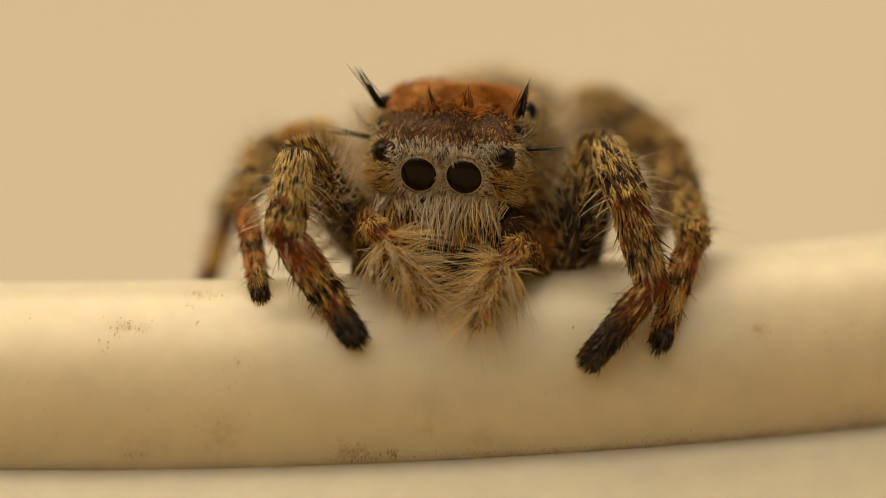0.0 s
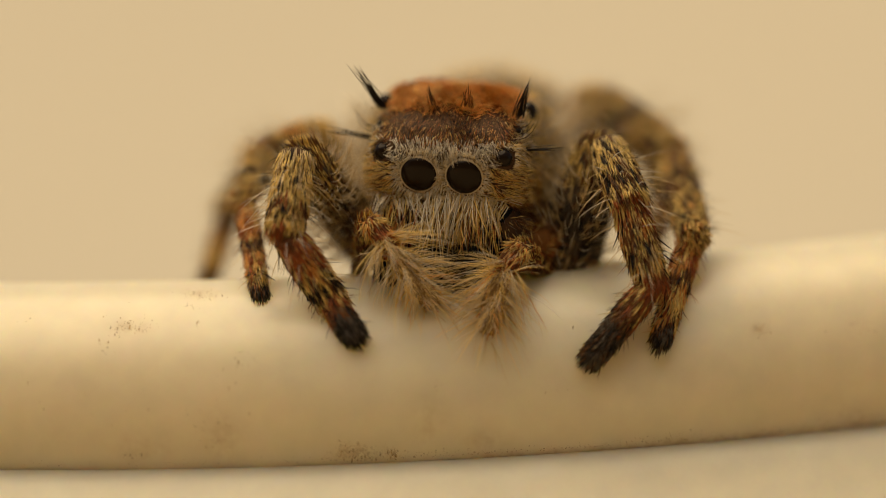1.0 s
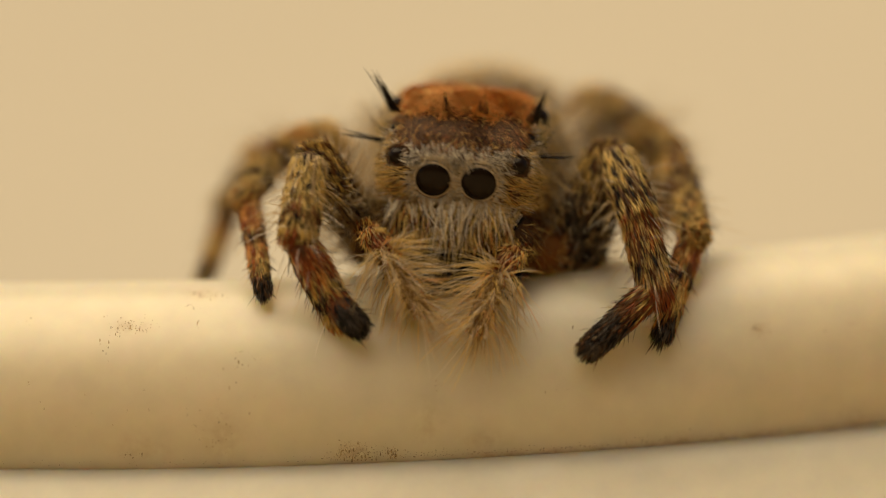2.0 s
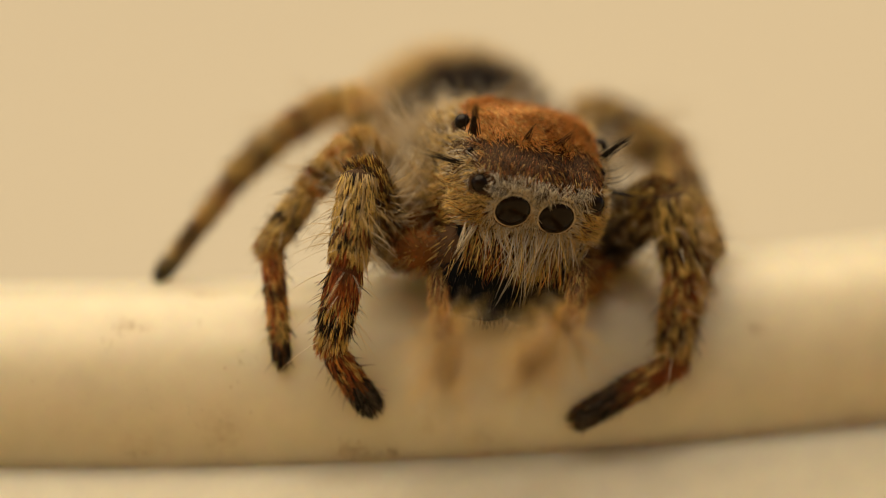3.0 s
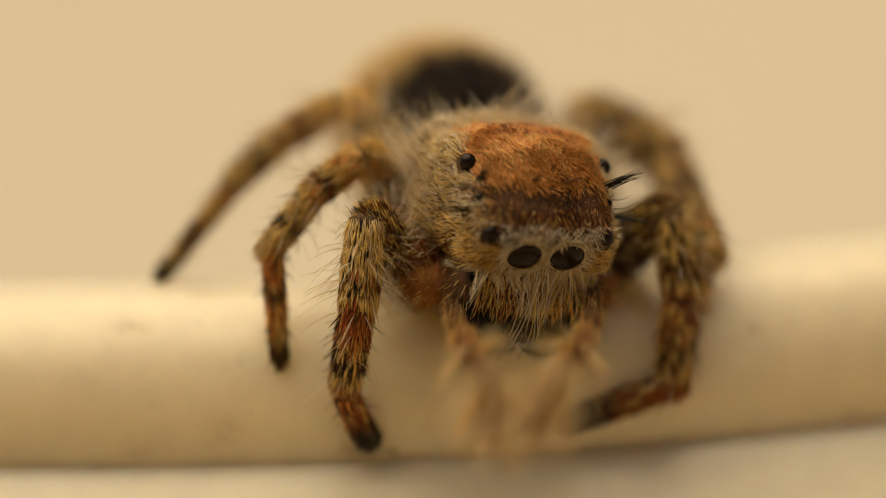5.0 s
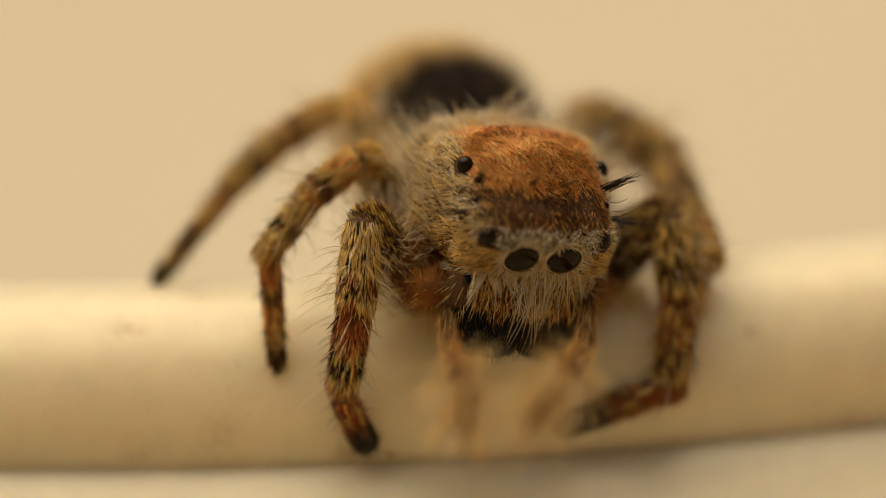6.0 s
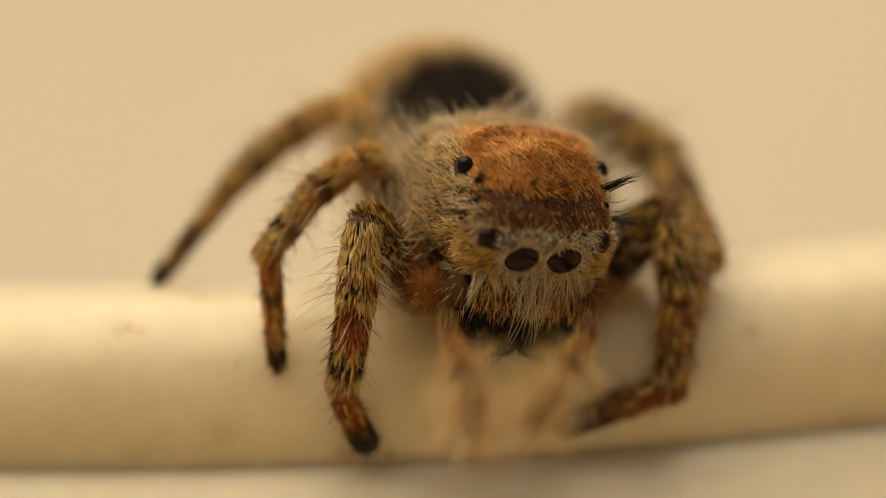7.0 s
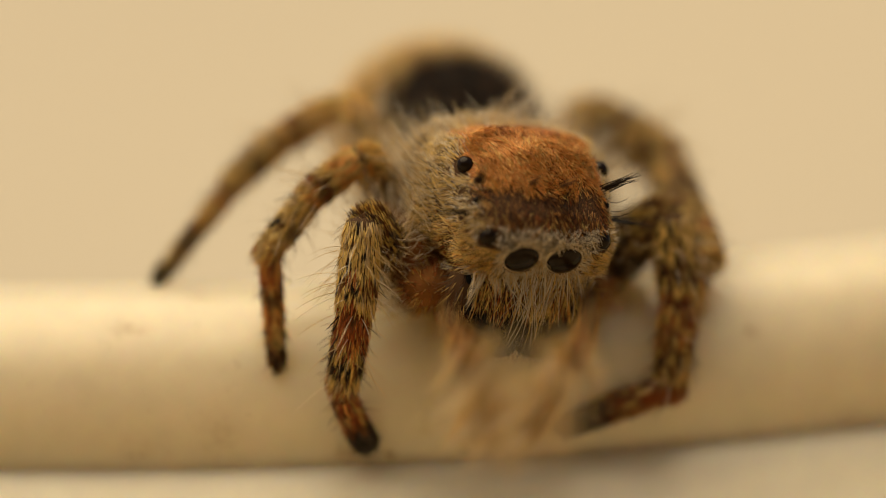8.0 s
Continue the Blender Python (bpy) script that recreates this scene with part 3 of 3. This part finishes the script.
def limb_fur(ob, v, f, length, n, bands, hair=0.27, bristles=30, bristle=0.38, pale=0, pale_from=0.0, pale_to=1.0, spines=0, brush=False):
    p, nor = scatter(v, f, n)
    around = np.arctan2(p[:, 1], p[:, 0])
    s = p[:, 2] / length + rng.normal(size=n) * 0.022 + 0.035 * np.sin(2 * around + 5 * length) + 0.02 * np.sin(5 * around)
    colour = np.full(n, BROWN)
    # the scales lie in small tufts, mostly of one colour
    girth = np.hypot(p[:, 0], p[:, 1])
    columns = max(8, round(2 * math.pi * float(girth.mean()) / 0.085))
    across = (around / (2 * math.pi) + 0.5) * columns + 0.25 * np.sin(9 * p[:, 2])
    column = np.floor(across).astype(int) % columns
    along = p[:, 2] / 0.26 + rng.random(columns)[column]
    row = np.floor(along).astype(int) + 2
    fate = rng.random((columns, int(row.max()) + 3))[column, row]
    fate = np.where(rng.random(n) < 0.62, fate, rng.random(n))
    for lo, hi, choice in bands:
        colour = np.where((s >= lo) & (s <= hi), drawn(fate, choice), colour)
    gather = -(across - np.floor(across) - 0.5) * 0.085 / hair * 0.85
    tangent = np.stack([-np.sin(around), np.cos(around), np.zeros(n)], axis=1)
    d = nor * np.where(s < 0.05, 0.5, 0.20)[:, None] + np.array((0, 0, 1.0)) + tangent * gather[:, None] + rng.normal(size=(n, 3)) * 0.08
    groups = [strands(p, d, hair * rng.uniform(0.6, 1.5, n), 0.0125, -nor * 0.06, colour, 3, True)]
    if bristles:
        p, nor = scatter(v, f, bristles)
        d = nor * 1.0 + np.array((0, 0, 0.6)) + rng.normal(size=(bristles, 3)) * 0.2
        groups.append(strands(p, d, bristle * rng.uniform(0.5, 1.2, bristles), 0.0085, np.array((0, 0, 0.2)), mixed(bristles, {BLACK: 4, BROWN: 2, CREAM: 2}), 3))
    if pale:
        p, nor = scatter(v, f, 2 * pale)
        clear = (p[:, 2] > pale_from * length) & (p[:, 2] < pale_to * length)
        p, nor = p[clear][:pale], nor[clear][:pale]
        pale = len(p)
        d = nor * 1.0 + np.array((0, 0, 0.25)) + rng.normal(size=(pale, 3)) * 0.2
        groups.append(strands(p, d, rng.uniform(0.4, 1.0, pale), 0.010, np.array((0, 0, 0.35)), mixed(pale, {WHITE: 3, CREAM: 4}), 4))
    if spines:
        p, nor = scatter(v, f, spines)
        groups.append(strands(p, nor * 0.6 + np.array((0, 0, 1.0)), rng.uniform(0.35, 0.55, spines), 0.024, nor * 0.1, BLACK, 3))
    if brush:
        m = 1300
        p, nor = scatter(v, f, m)
        keep = p[:, 2] > 0.7 * length
        p, nor = p[keep], nor[keep]
        groups.append(strands(p, nor * 0.55 + np.array((0, 0, 1.0)) + rng.normal(size=p.shape) * 0.2, rng.uniform(0.1, 0.2, len(p)), 0.016, np.zeros(3), mixed(len(p), {BLACK: 5, GREY: 3}), 2))
    fur("fur", groups, ob)


BANDS = {
    "femur": [(-1, 0.6, {GREY: 7, BROWN: 2, CREAM: 1, BLACK: 4}), (0.6, 1.2, {GREY: 3, BROWN: 4, BUFF: 3})],
    "patella": [(-1, 0.08, {CREAM: 6, BUFF: 3}), (0.08, 0.60, {BUFF: 9, CREAM: 4, BLACK: 1.3, BROWN: 1.3}), (0.60, 0.76, {BLACK: 2, BROWN: 4, MAROON: 1.5, BUFF: 3}), (0.76, 0.92, {BUFF: 8, CREAM: 3, BLACK: 1.5}), (0.92, 1.2, {MAROON: 6, BROWN: 3})],
    "tibia": [(-1, 0.08, {MAROON: 5, BROWN: 3}), (0.08, 0.42, {MAROON: 10, BUFF: 2, RUST: 1, BLACK: 0.8}), (0.42, 0.58, {BUFF: 6, MAROON: 2, BLACK: 4, CREAM: 1}), (0.58, 0.74, {BLACK: 6, BROWN: 3, BUFF: 2}), (0.74, 0.90, {BUFF: 6, CREAM: 3, MAROON: 2}), (0.90, 1.2, {MAROON: 6, BROWN: 3, RUST: 1})],
    "tarsus": [(-1, 0.42, {MAROON: 7, BUFF: 2, RUST: 1, BROWN: 2, BLACK: 1}), (0.42, 0.58, {BLACK: 2, BROWN: 4, MAROON: 3}), (0.58, 1.2, {BLACK: 5, GREY: 4})],
}
DUSKY = [(-1, 0.28, {MAROON: 6, BROWN: 3, BUFF: 2}), (0.28, 0.54, {BROWN: 6, BLACK: 3, MAROON: 2, BUFF: 0.6}), (0.54, 1.2, {BLACK: 5, GREY: 4, BROWN: 2})]
# right front patella and tibia: own pattern, with the leg's shade mixed in as brown
SHADED = [(-1, 0.08, {CREAM: 4, BUFF: 4}), (0.08, 0.58, {BUFF: 7, CREAM: 1.5, BLACK: 2, BROWN: 3}), (0.58, 0.76, {BLACK: 3.5, BROWN: 5, BUFF: 1.5}), (0.76, 0.92, {BUFF: 7, BROWN: 3, BLACK: 1.5}), (0.92, 1.2, {MAROON: 6, BROWN: 3})]
STREAKED_SHADED = [(-1, 0.06, {MAROON: 5, BROWN: 3}), (0.06, 0.46, {BUFF: 6, MAROON: 4, RUST: 1, BLACK: 1.6, BROWN: 3}), (0.46, 0.66, {BLACK: 3, BUFF: 4, BROWN: 4, CREAM: 1}), (0.66, 0.86, {BUFF: 5, BLACK: 1.8, RUST: 1, BROWN: 3, CREAM: 1}), (0.86, 1.2, {MAROON: 6, BROWN: 4, BLACK: 1})]
MOTTLED = [(-1, 0.22, {BUFF: 6, BROWN: 2, MAROON: 2, RUST: 2}), (0.22, 0.38, {BLACK: 3, BROWN: 5, BUFF: 1}), (0.38, 0.60, {BUFF: 6, MAROON: 3, RUST: 3, BROWN: 1}), (0.60, 0.72, {BROWN: 4, BLACK: 2, BUFF: 2}), (0.72, 0.88, {BUFF: 5, GREY: 2, BROWN: 2}), (0.88, 1.2, {BLACK: 5, GREY: 3})]
OLIVE = [(-1, 0.3, {BROWN: 3, BUFF: 5, RUST: 1, GREY: 1}), (0.3, 0.5, {BROWN: 5, GREY: 2, BLACK: 1, BUFF: 1}), (0.5, 1.2, {BUFF: 6, BROWN: 3, RUST: 1, GREY: 1})]
ASHY = [(-1, 0.6, {GREY: 3, BROWN: 2, CREAM: 5, BLACK: 0.5}), (0.6, 1.2, {BROWN: 4, BUFF: 4, GREY: 2})]
REAR = {
    "femur": [(-1, 0.45, {BROWN: 3, BUFF: 5, CREAM: 1.2}), (0.45, 0.60, {BROWN: 4, GREY: 1, BUFF: 2}), (0.60, 1.2, {BUFF: 7, RUST: 3, CREAM: 2})],
    "patella": [(-1, 0.45, {RUST: 4, BUFF: 8, MAROON: 0.5}), (0.45, 0.60, {BUFF: 7, CREAM: 2}), (0.60, 0.76, {BROWN: 5, MAROON: 3, BLACK: 1}), (0.76, 1.2, {RUST: 3, BUFF: 6, CREAM: 2})],
    "tibia": [(-1, 0.38, {BUFF: 8, CREAM: 4, BROWN: 1}), (0.38, 0.54, {BROWN: 4, BLACK: 2, BUFF: 2}), (0.54, 1.2, {BUFF: 8, CREAM: 4, MAROON: 1})],
    "tarsus": [(-1, 0.36, {MAROON: 5, RUST: 5, BUFF: 3}), (0.36, 0.46, {BROWN: 5, BLACK: 2}), (0.46, 0.80, {MAROON: 3, BUFF: 6, RUST: 3}), (0.80, 0.85, {BROWN: 4, BLACK: 2}), (0.85, 1.2, {BLACK: 5, GREY: 3, BROWN: 1})],
}
SKINS = {"femur": SKIN, "patella": SKIN, "tibia": SKIN_RUST, "tarsus": SKIN_RUST}
STEPS = 0


def leg(sizes, side, a, b, c):
    """A leg in four stiff pieces, from its joints in the three stances."""
    global STEPS
    STEPS += 1
    order = STEPS
    r = sizes[4]

    def joints(t):
        js = []
        for k in range(5):
            late = 0.03 * order
            u, w = smooth(t, 1.75 + late, 2.5 + late), smooth(t, 3.58, 3.95)
            q = [x + (y - x) * u + (z - y) * w for x, y, z in zip(a[k], b[k], c[k])]
            moved = math.dist(a[4], b[4])
            hop = 4 * u * (1 - u) * min(0.8, 0.6 * moved) * (1.0 if k == 4 else 0.5 if k == 3 else 0)
            q[1] -= 0.5 * hop
            q[2] += hop
            js.append(at(*q))
        return js

    for k, name in enumerate(("femur", "patella", "tibia", "tarsus")):
        length = sizes[k]
        ob, v, f = limb(name, length, r * (1.85 if order == 2 else 1.25, 0.98, 0.92, 0.64)[k], r * (1.05, 1.0, 0.78, 0.60 if order < 3 else 0.46)[k], SKINS[name], spider, "")
        limb_fur(ob, v, f, length, int(1150 * length * r / 0.3), DUSKY if order == 2 and k == 3 else SHADED if order == 2 and k == 1 else STREAKED_SHADED if order == 2 and k == 2 else MOTTLED if order == 5 and k == 3 else OLIVE if order == 4 and k < 3 else ASHY if order == 1 and k == 0 else (BANDS if order < 3 else REAR)[name], bristles=int((18, 30, 52, 34)[k] * length), pale=int((230 if order == 1 else 110, 34, 8, 0)[k] * length), pale_from=(0, 0.3, 0, 0)[k], pale_to=(0.78, 1, 1, 1)[k], spines=(0, 0, 4, 4)[k], brush=k == 3 and order < 5)

        def where(t, k=k, length=length):
            js = joints(t)
            d = (js[k + 1] - js[k]).normalized()
            j0 = joints(0.0)
            d0 = (j0[k + 1] - j0[k]).normalized()
            base = d0.to_track_quat('Z', 'Y')
            q = d0.rotation_difference(d) @ base
            p = js[k + 1] - d * length * MM if k in (0, 3) else js[k]
            return Matrix.Translation(p) @ q.to_matrix().to_4x4()
        MOVES.append((ob, where))


leg((3.26, 2.05, 2.01, 1.52, 0.36), -1,
    [(-1.38, 2.2, -0.2), (-3.02, 0.3, 2.11), (-3.29, -0.5, 0.36), (-2.42, -0.3, -0.95), (-1.81, -0.73, -1.86)],
    [(-0.73, 0.6, -0.28), (-1.72, -1.7, 1.71), (-1.97, -2.0, -0.22), (-2.36, -1.4, -2.09), (-1.51, -0.98, -3.29)],
    [(-0.4, -0.4, -0.82), (-1.57, -2.3, 0.8), (-1.74, -2.4, -1.04), (-2.07, -1.6, -2.97), (-1.55, -0.75, -4.03)])
leg((3.15, 1.81, 2.12, 2.45, 0.37), 1,
    [(2.35, 2.0, -0.9), (3.33, 1.0, 2.28), (3.8, 0.2, 1.19), (4.36, -0.2, -0.75), (3.03, -0.45, -2.34)],
    [(2.8, 1.8, -0.3), (4.72, -0.2, 1.25), (5.03, -0.2, -0.4), (4.82, -0.2, -2.45), (2.83, -0.34, -3.57)],
    [(2.9, 1.2, -0.6), (4.83, -0.5, 0.89), (5.03, -0.5, -0.87), (4.86, -0.35, -2.86), (2.6, -0.35, -3.65)])
leg((2.08, 1.54, 1.69, 2.72, 0.29), -1,
    [(-1.6, 4.0, 0.85), (-2.72, 3.4, 2.51), (-3.61, 2.8, 2.03), (-4.17, 1.8, 1.14), (-3.79, 0.1, -1.11)],
    [(-1.12, 1.2, 1.32), (-1.82, 0.2, 2.32), (-2.76, -0.2, 1.31), (-3.6, -0.5, 0.13), (-3.38, -0.96, -2.31)],
    [(-1.0, 0.2, 1.08), (-1.59, -0.8, 2.08), (-2.64, -1.1, 1.25), (-3.57, -1.2, 0.07), (-3.42, -0.96, -2.33)])
leg((2.37, 2.65, 3.51, 2.74, 0.37), 1,
    [(2.47, 4.2, 1.33), (3.27, 5.2, 3.27), (4.86, 3.6, 1.99), (5.23, 1.0, 0.34), (4.5, -0.13, -1.99)],
    [(2.71, 3.7, 1.33), (3.21, 4.7, 3.09), (4.86, 3.1, 2.05), (5.55, 0.8, 0.19), (5.07, 0.02, -1.87)],
    [(2.71, 3.2, 1.21), (3.21, 4.2, 3.13), (4.8, 2.6, 2.11), (5.59, 0.6, 0.13), (5.13, 0.03, -1.87)])
leg((2.11, 1.53, 1.55, 4.2, 0.29), -1,
    [(-1.25, 4.0, 1.21), (-2.7, 5.0, 2.3), (-3.75, 5.4, 2.0), (-4.5, 5.6, 1.0), (-5.3, 3.6, -1.6)],
    [(-1.01, 1.9, 1.87), (-2.03, 2.3, 3.29), (-3.32, 2.5, 2.53), (-4.31, 2.2, 1.62), (-5.97, 1.1, -0.57)],
    [(-1.01, 1.2, 1.87), (-2.03, 1.7, 3.21), (-3.3, 1.9, 2.45), (-4.3, 1.7, 1.56), (-5.97, 1.1, -0.57)])
leg((2.33, 1.51, 1.34, 2.7, 0.34), 1,
    [(2.12, 4.4, 1.33), (3.34, 5.6, 2.85), (4.55, 5.6, 2.13), (4.78, 5.4, 0.92), (4.19, 3.13, -0.3)],
    [(2.12, 4.2, 1.34), (3.4, 5.3, 2.65), (4.67, 5.1, 1.91), (5.09, 5.0, 0.68), (4.73, 3.24, -0.23)],
    [(2.12, 3.6, 1.34), (3.4, 4.8, 2.65), (4.67, 4.6, 1.91), (5.09, 4.6, 0.68), (4.73, 3.24, -0.23)])
leg((1.89, 0.81, 1.17, 4.38, 0.27), -1,
    [(0.56, 5.6, 1.34), (-0.29, 7.0, 2.2), (-0.54, 7.2, 1.47), (-0.66, 6.6, 0.5), (-0.52, 2.45, -0.56)],
    [(-0.05, 5.0, 1.58), (-0.54, 6.4, 2.2), (-0.78, 6.6, 1.47), (-0.78, 6.0, 0.5), (-0.52, 2.45, -0.56)],
    [(-0.05, 4.4, 1.58), (-0.54, 5.8, 2.2), (-0.78, 6.0, 1.47), (-0.78, 5.6, 0.5), (-0.52, 2.45, -0.56)])
leg((1.7, 0.79, 1.17, 4.05, 0.27), 1,
    [(1.77, 5.8, 1.34), (2.02, 7.2, 2.21), (2.15, 7.2, 1.47), (2.14, 6.6, 0.5), (1.98, 2.75, -0.44)],
    [(1.16, 5.2, 1.59), (1.66, 6.6, 2.21), (1.9, 6.6, 1.47), (2.02, 6.0, 0.5), (1.98, 2.75, -0.44)],
    [(1.16, 4.6, 1.59), (1.66, 6.0, 2.21), (1.9, 6.0, 1.47), (2.02, 5.6, 0.5), (1.98, 2.75, -0.44)])

# ---- feelers in front of the jaws ----
PALPS = {
    'tucked': ([(-1.7, 1.0, -0.11), (-1.57, 0.0, 0.66), (-1.06, -0.22, 0.0), (-0.19, -0.18, -1.22)], [(2.08, 1.0, -0.46), (1.70, 0.0, 0.19), (1.14, -0.22, -0.43), (0.58, -0.22, -1.72)]),
    'stretched': ([(-1.7, 1.0, -0.11), (-1.57, 0.0, 0.66), (-1.06, -0.22, 0.0), (-0.11, -0.18, -1.26)], [(2.08, 1.0, -0.46), (1.68, 0.0, 0.13), (1.19, -0.22, -0.55), (0.87, -0.3, -1.86)]),
    'spread': ([(0.0, -1.0, -0.75), (0.18, -3.7, -2.36), (0.3, -4.7, -2.86), (0.16, -6.2, -3.5)], [(3.1, -0.9, -0.6), (2.98, -3.6, -2.2), (2.5, -4.6, -2.8), (1.85, -6.0, -3.35)]),
    'raised': ([(0.05, -1.0, -0.64), (0.33, -3.8, -1.64), (0.9, -4.7, -2.6), (1.08, -5.5, -3.85)], [(3.15, -0.9, -0.52), (3.09, -3.7, -1.59), (2.41, -4.6, -2.6), (1.83, -5.5, -3.75)]),
}
BEAT = {2.8: 0.2, 2.9: 1, 3.0: 0.1, 3.1: 1, 3.2: 0.1, 3.3: 1, 3.4: 0.2, 3.5: 0.8, 3.6: 0.3, 3.7: 0.3, 3.8: 0.2, 3.9: 0, 4.0: 0, 4.1: 1, 4.2: 0.7, 4.3: 0.1, 4.4: 1, 4.5: 0, 4.6: 1, 4.7: 0.3}
BEAT.update({5.8: 0, 5.9: 0.5, 6.0: 0.4, 6.1: 0.1, 6.2: 0.8, 6.3: 0.3, 6.4: 0.1, 6.5: 1, 6.6: 0, 6.7: 0.2, 6.8: 0.4, 6.9: 0.1, 7.0: 0.6, 7.1: 0.1, 7.2: 0.4, 7.3: 0.1, 7.4: 0.6, 7.5: 0, 7.6: 1, 7.7: 0, 7.8: 1, 7.9: 0, 8.0: 0.9})


def beat(t):
    def tenth(k):
        return BEAT.get(round(k / 10, 1), 0.5 - 0.5 * math.cos(k / 10 * 2 * math.pi * 4.3) if k > 22 else 0.3)
    k = math.floor(t * 10 + 1e-6)
    f = t * 10 - k
    quiver = 0.45 * smooth(t, 2.5, 2.8) * math.sin(20 * math.pi * t)
    return tenth(k) * (1 - f) + tenth(k + 1) * f + quiver


def palp(side):
    i = 0 if side < 0 else 1
    lengths = (2.35, 0.95, 1.55)

    def joints(t):
        early = [Vector(p) for p in PALPS["tucked"][i]]
        later = [Vector(p) for p in PALPS["stretched"][i]]
        s = smooth(t, 0.6, 0.8) * (1 - 0.4 * smooth(t, 1.0, 1.6))
        early = [p.lerp(q, s) for p, q in zip(early, later)]
        b = beat(t)
        late = [Vector(p).lerp(Vector(q), b) for p, q in zip(PALPS["spread"][i], PALPS["raised"][i])]
        shift = (head_pose(t).translation - head_pose(5.0).translation) / MM
        late = [p + shift for p in late]
        shake = math.sin(20 * math.pi * t) * smooth(t, 2.5, 2.8)
        late[2] += Vector((0.10 * side, 0, 0.24)) * shake
        late[3] += Vector((0.25 * side, 0, 0.6)) * shake
        u = smooth(t, 1.75, 2.7)
        return [at(*p.lerp(q, u)) for p, q in zip(early, late)]

    for k, name in enumerate(("palp_femur", "palp_tibia", "palp_tarsus")):
        length = lengths[k]
        ob, v, f = limb(name, length, (0.13, 0.19, 0.25)[k], (0.16, 0.20, 0.21)[k], (SKIN, SKIN_RUST, SKIN_PALE)[k], spider, "")
        n = (8, 170, 330)[k]
        p, nor = scatter(v, f, 4 * n)
        keep = p[:, 2] > (0.2, 0.62, 0.0)[k] * length
        p, nor = p[keep][:n], nor[keep][:n]
        n = len(p)
        s = (p[:, 2] / length)[:, None]
        # neighbours lean together in loose wisps
        turn = np.arctan2(p[:, 1], p[:, 0])
        wisp = np.stack([np.sin(7 * turn + 9 * p[:, 2]), np.cos(8 * turn - 7 * p[:, 2]), np.sin(6 * turn + 5 * p[:, 2])], axis=1) * 0.22
        d = nor * ((1.0, 1.25, 1.5)[k] - 0.95 * s * (k == 2)) + np.array((0, 0, (0.42, 0.35, 0.35)[k])) + wisp + rng.normal(size=(n, 3)) * 0.12
        sag = np.array((0, 0, 0.30)) - nor * 0.10 + rng.normal(size=(n, 3)) * 0.08
        groups = [strands(p, d, (0.25, 1.2, 1.05)[k] * rng.uniform(0.5, 1.2, n), 0.0112, sag, mixed(n, {CREAM: 6, WHITE: 2.5, BUFF: 4, RUST: 0.3}), 5)]
        if k == 1:
            p, nor = scatter(v, f, 700)
            p, nor = p[p[:, 2] < 0.3 * length], nor[p[:, 2] < 0.3 * length]
            m = len(p)
            groups.append(strands(p, nor * 0.5 + np.array((0, 0, 0.7)) + rng.normal(size=(m, 3)) * 0.25, rng.uniform(0.12, 0.30, m), 0.0105, np.zeros(3), mixed(m, {BUFF: 7, CREAM: 2, RUST: 1}), 3, True))
        m = (750, 420, 300)[k]
        p, nor = scatter(v, f, m)
        groups.append(strands(p, nor * 0.3 + np.array((0, 0, 1.0)) + rng.normal(size=(m, 3)) * 0.15, rng.uniform(0.12, (0.34, 0.28, 0.2)[k], m), 0.0105, nor * -0.1, mixed(m, {BUFF: (4, 2, 5)[k], CREAM: (0.2, 0.2, 2)[k], BROWN: (4, 2, 0.6)[k], MAROON: (3, 6, 0.8)[k], RUST: (0, 2, 0.6)[k]}), 3, True))
        fur("plume_hair", groups, ob, "long cream plume hairs")

        def where(t, k=k, length=length):
            js, j0 = joints(t), joints(0.0)
            d = (js[k + 1] - js[k]).normalized()
            d0 = (j0[k + 1] - j0[k]).normalized()
            q = d0.rotation_difference(d) @ d0.to_track_quat('Z', 'Y')
            p = js[k + 1] - d * length * MM if k in (0, 2) else js[k]
            return Matrix.Translation(p) @ q.to_matrix().to_4x4()
        MOVES.append((ob, where))


palp(-1)
palp(1)


def motions():
    """The spider turns and comes forward, then leans; its feelers beat."""
    quick = [round(0.1 * k, 1) for k in range(81)]

    def base(t):
        return Matrix.Translation(BASE + (head_pose(t).translation - head_pose(0.0).translation) * 0.5)
    beats = [t for t in quick if t < 2.45] + [k / 30 for k in range(75, 241)]
    walk(spider, [(t, base(t)) for t in beats])
    for ob, where in MOVES:
        walk(ob, [(t, base(t).inverted() @ where(t)) for t in (beats if "palp" in ob.name else quick)])


motions()
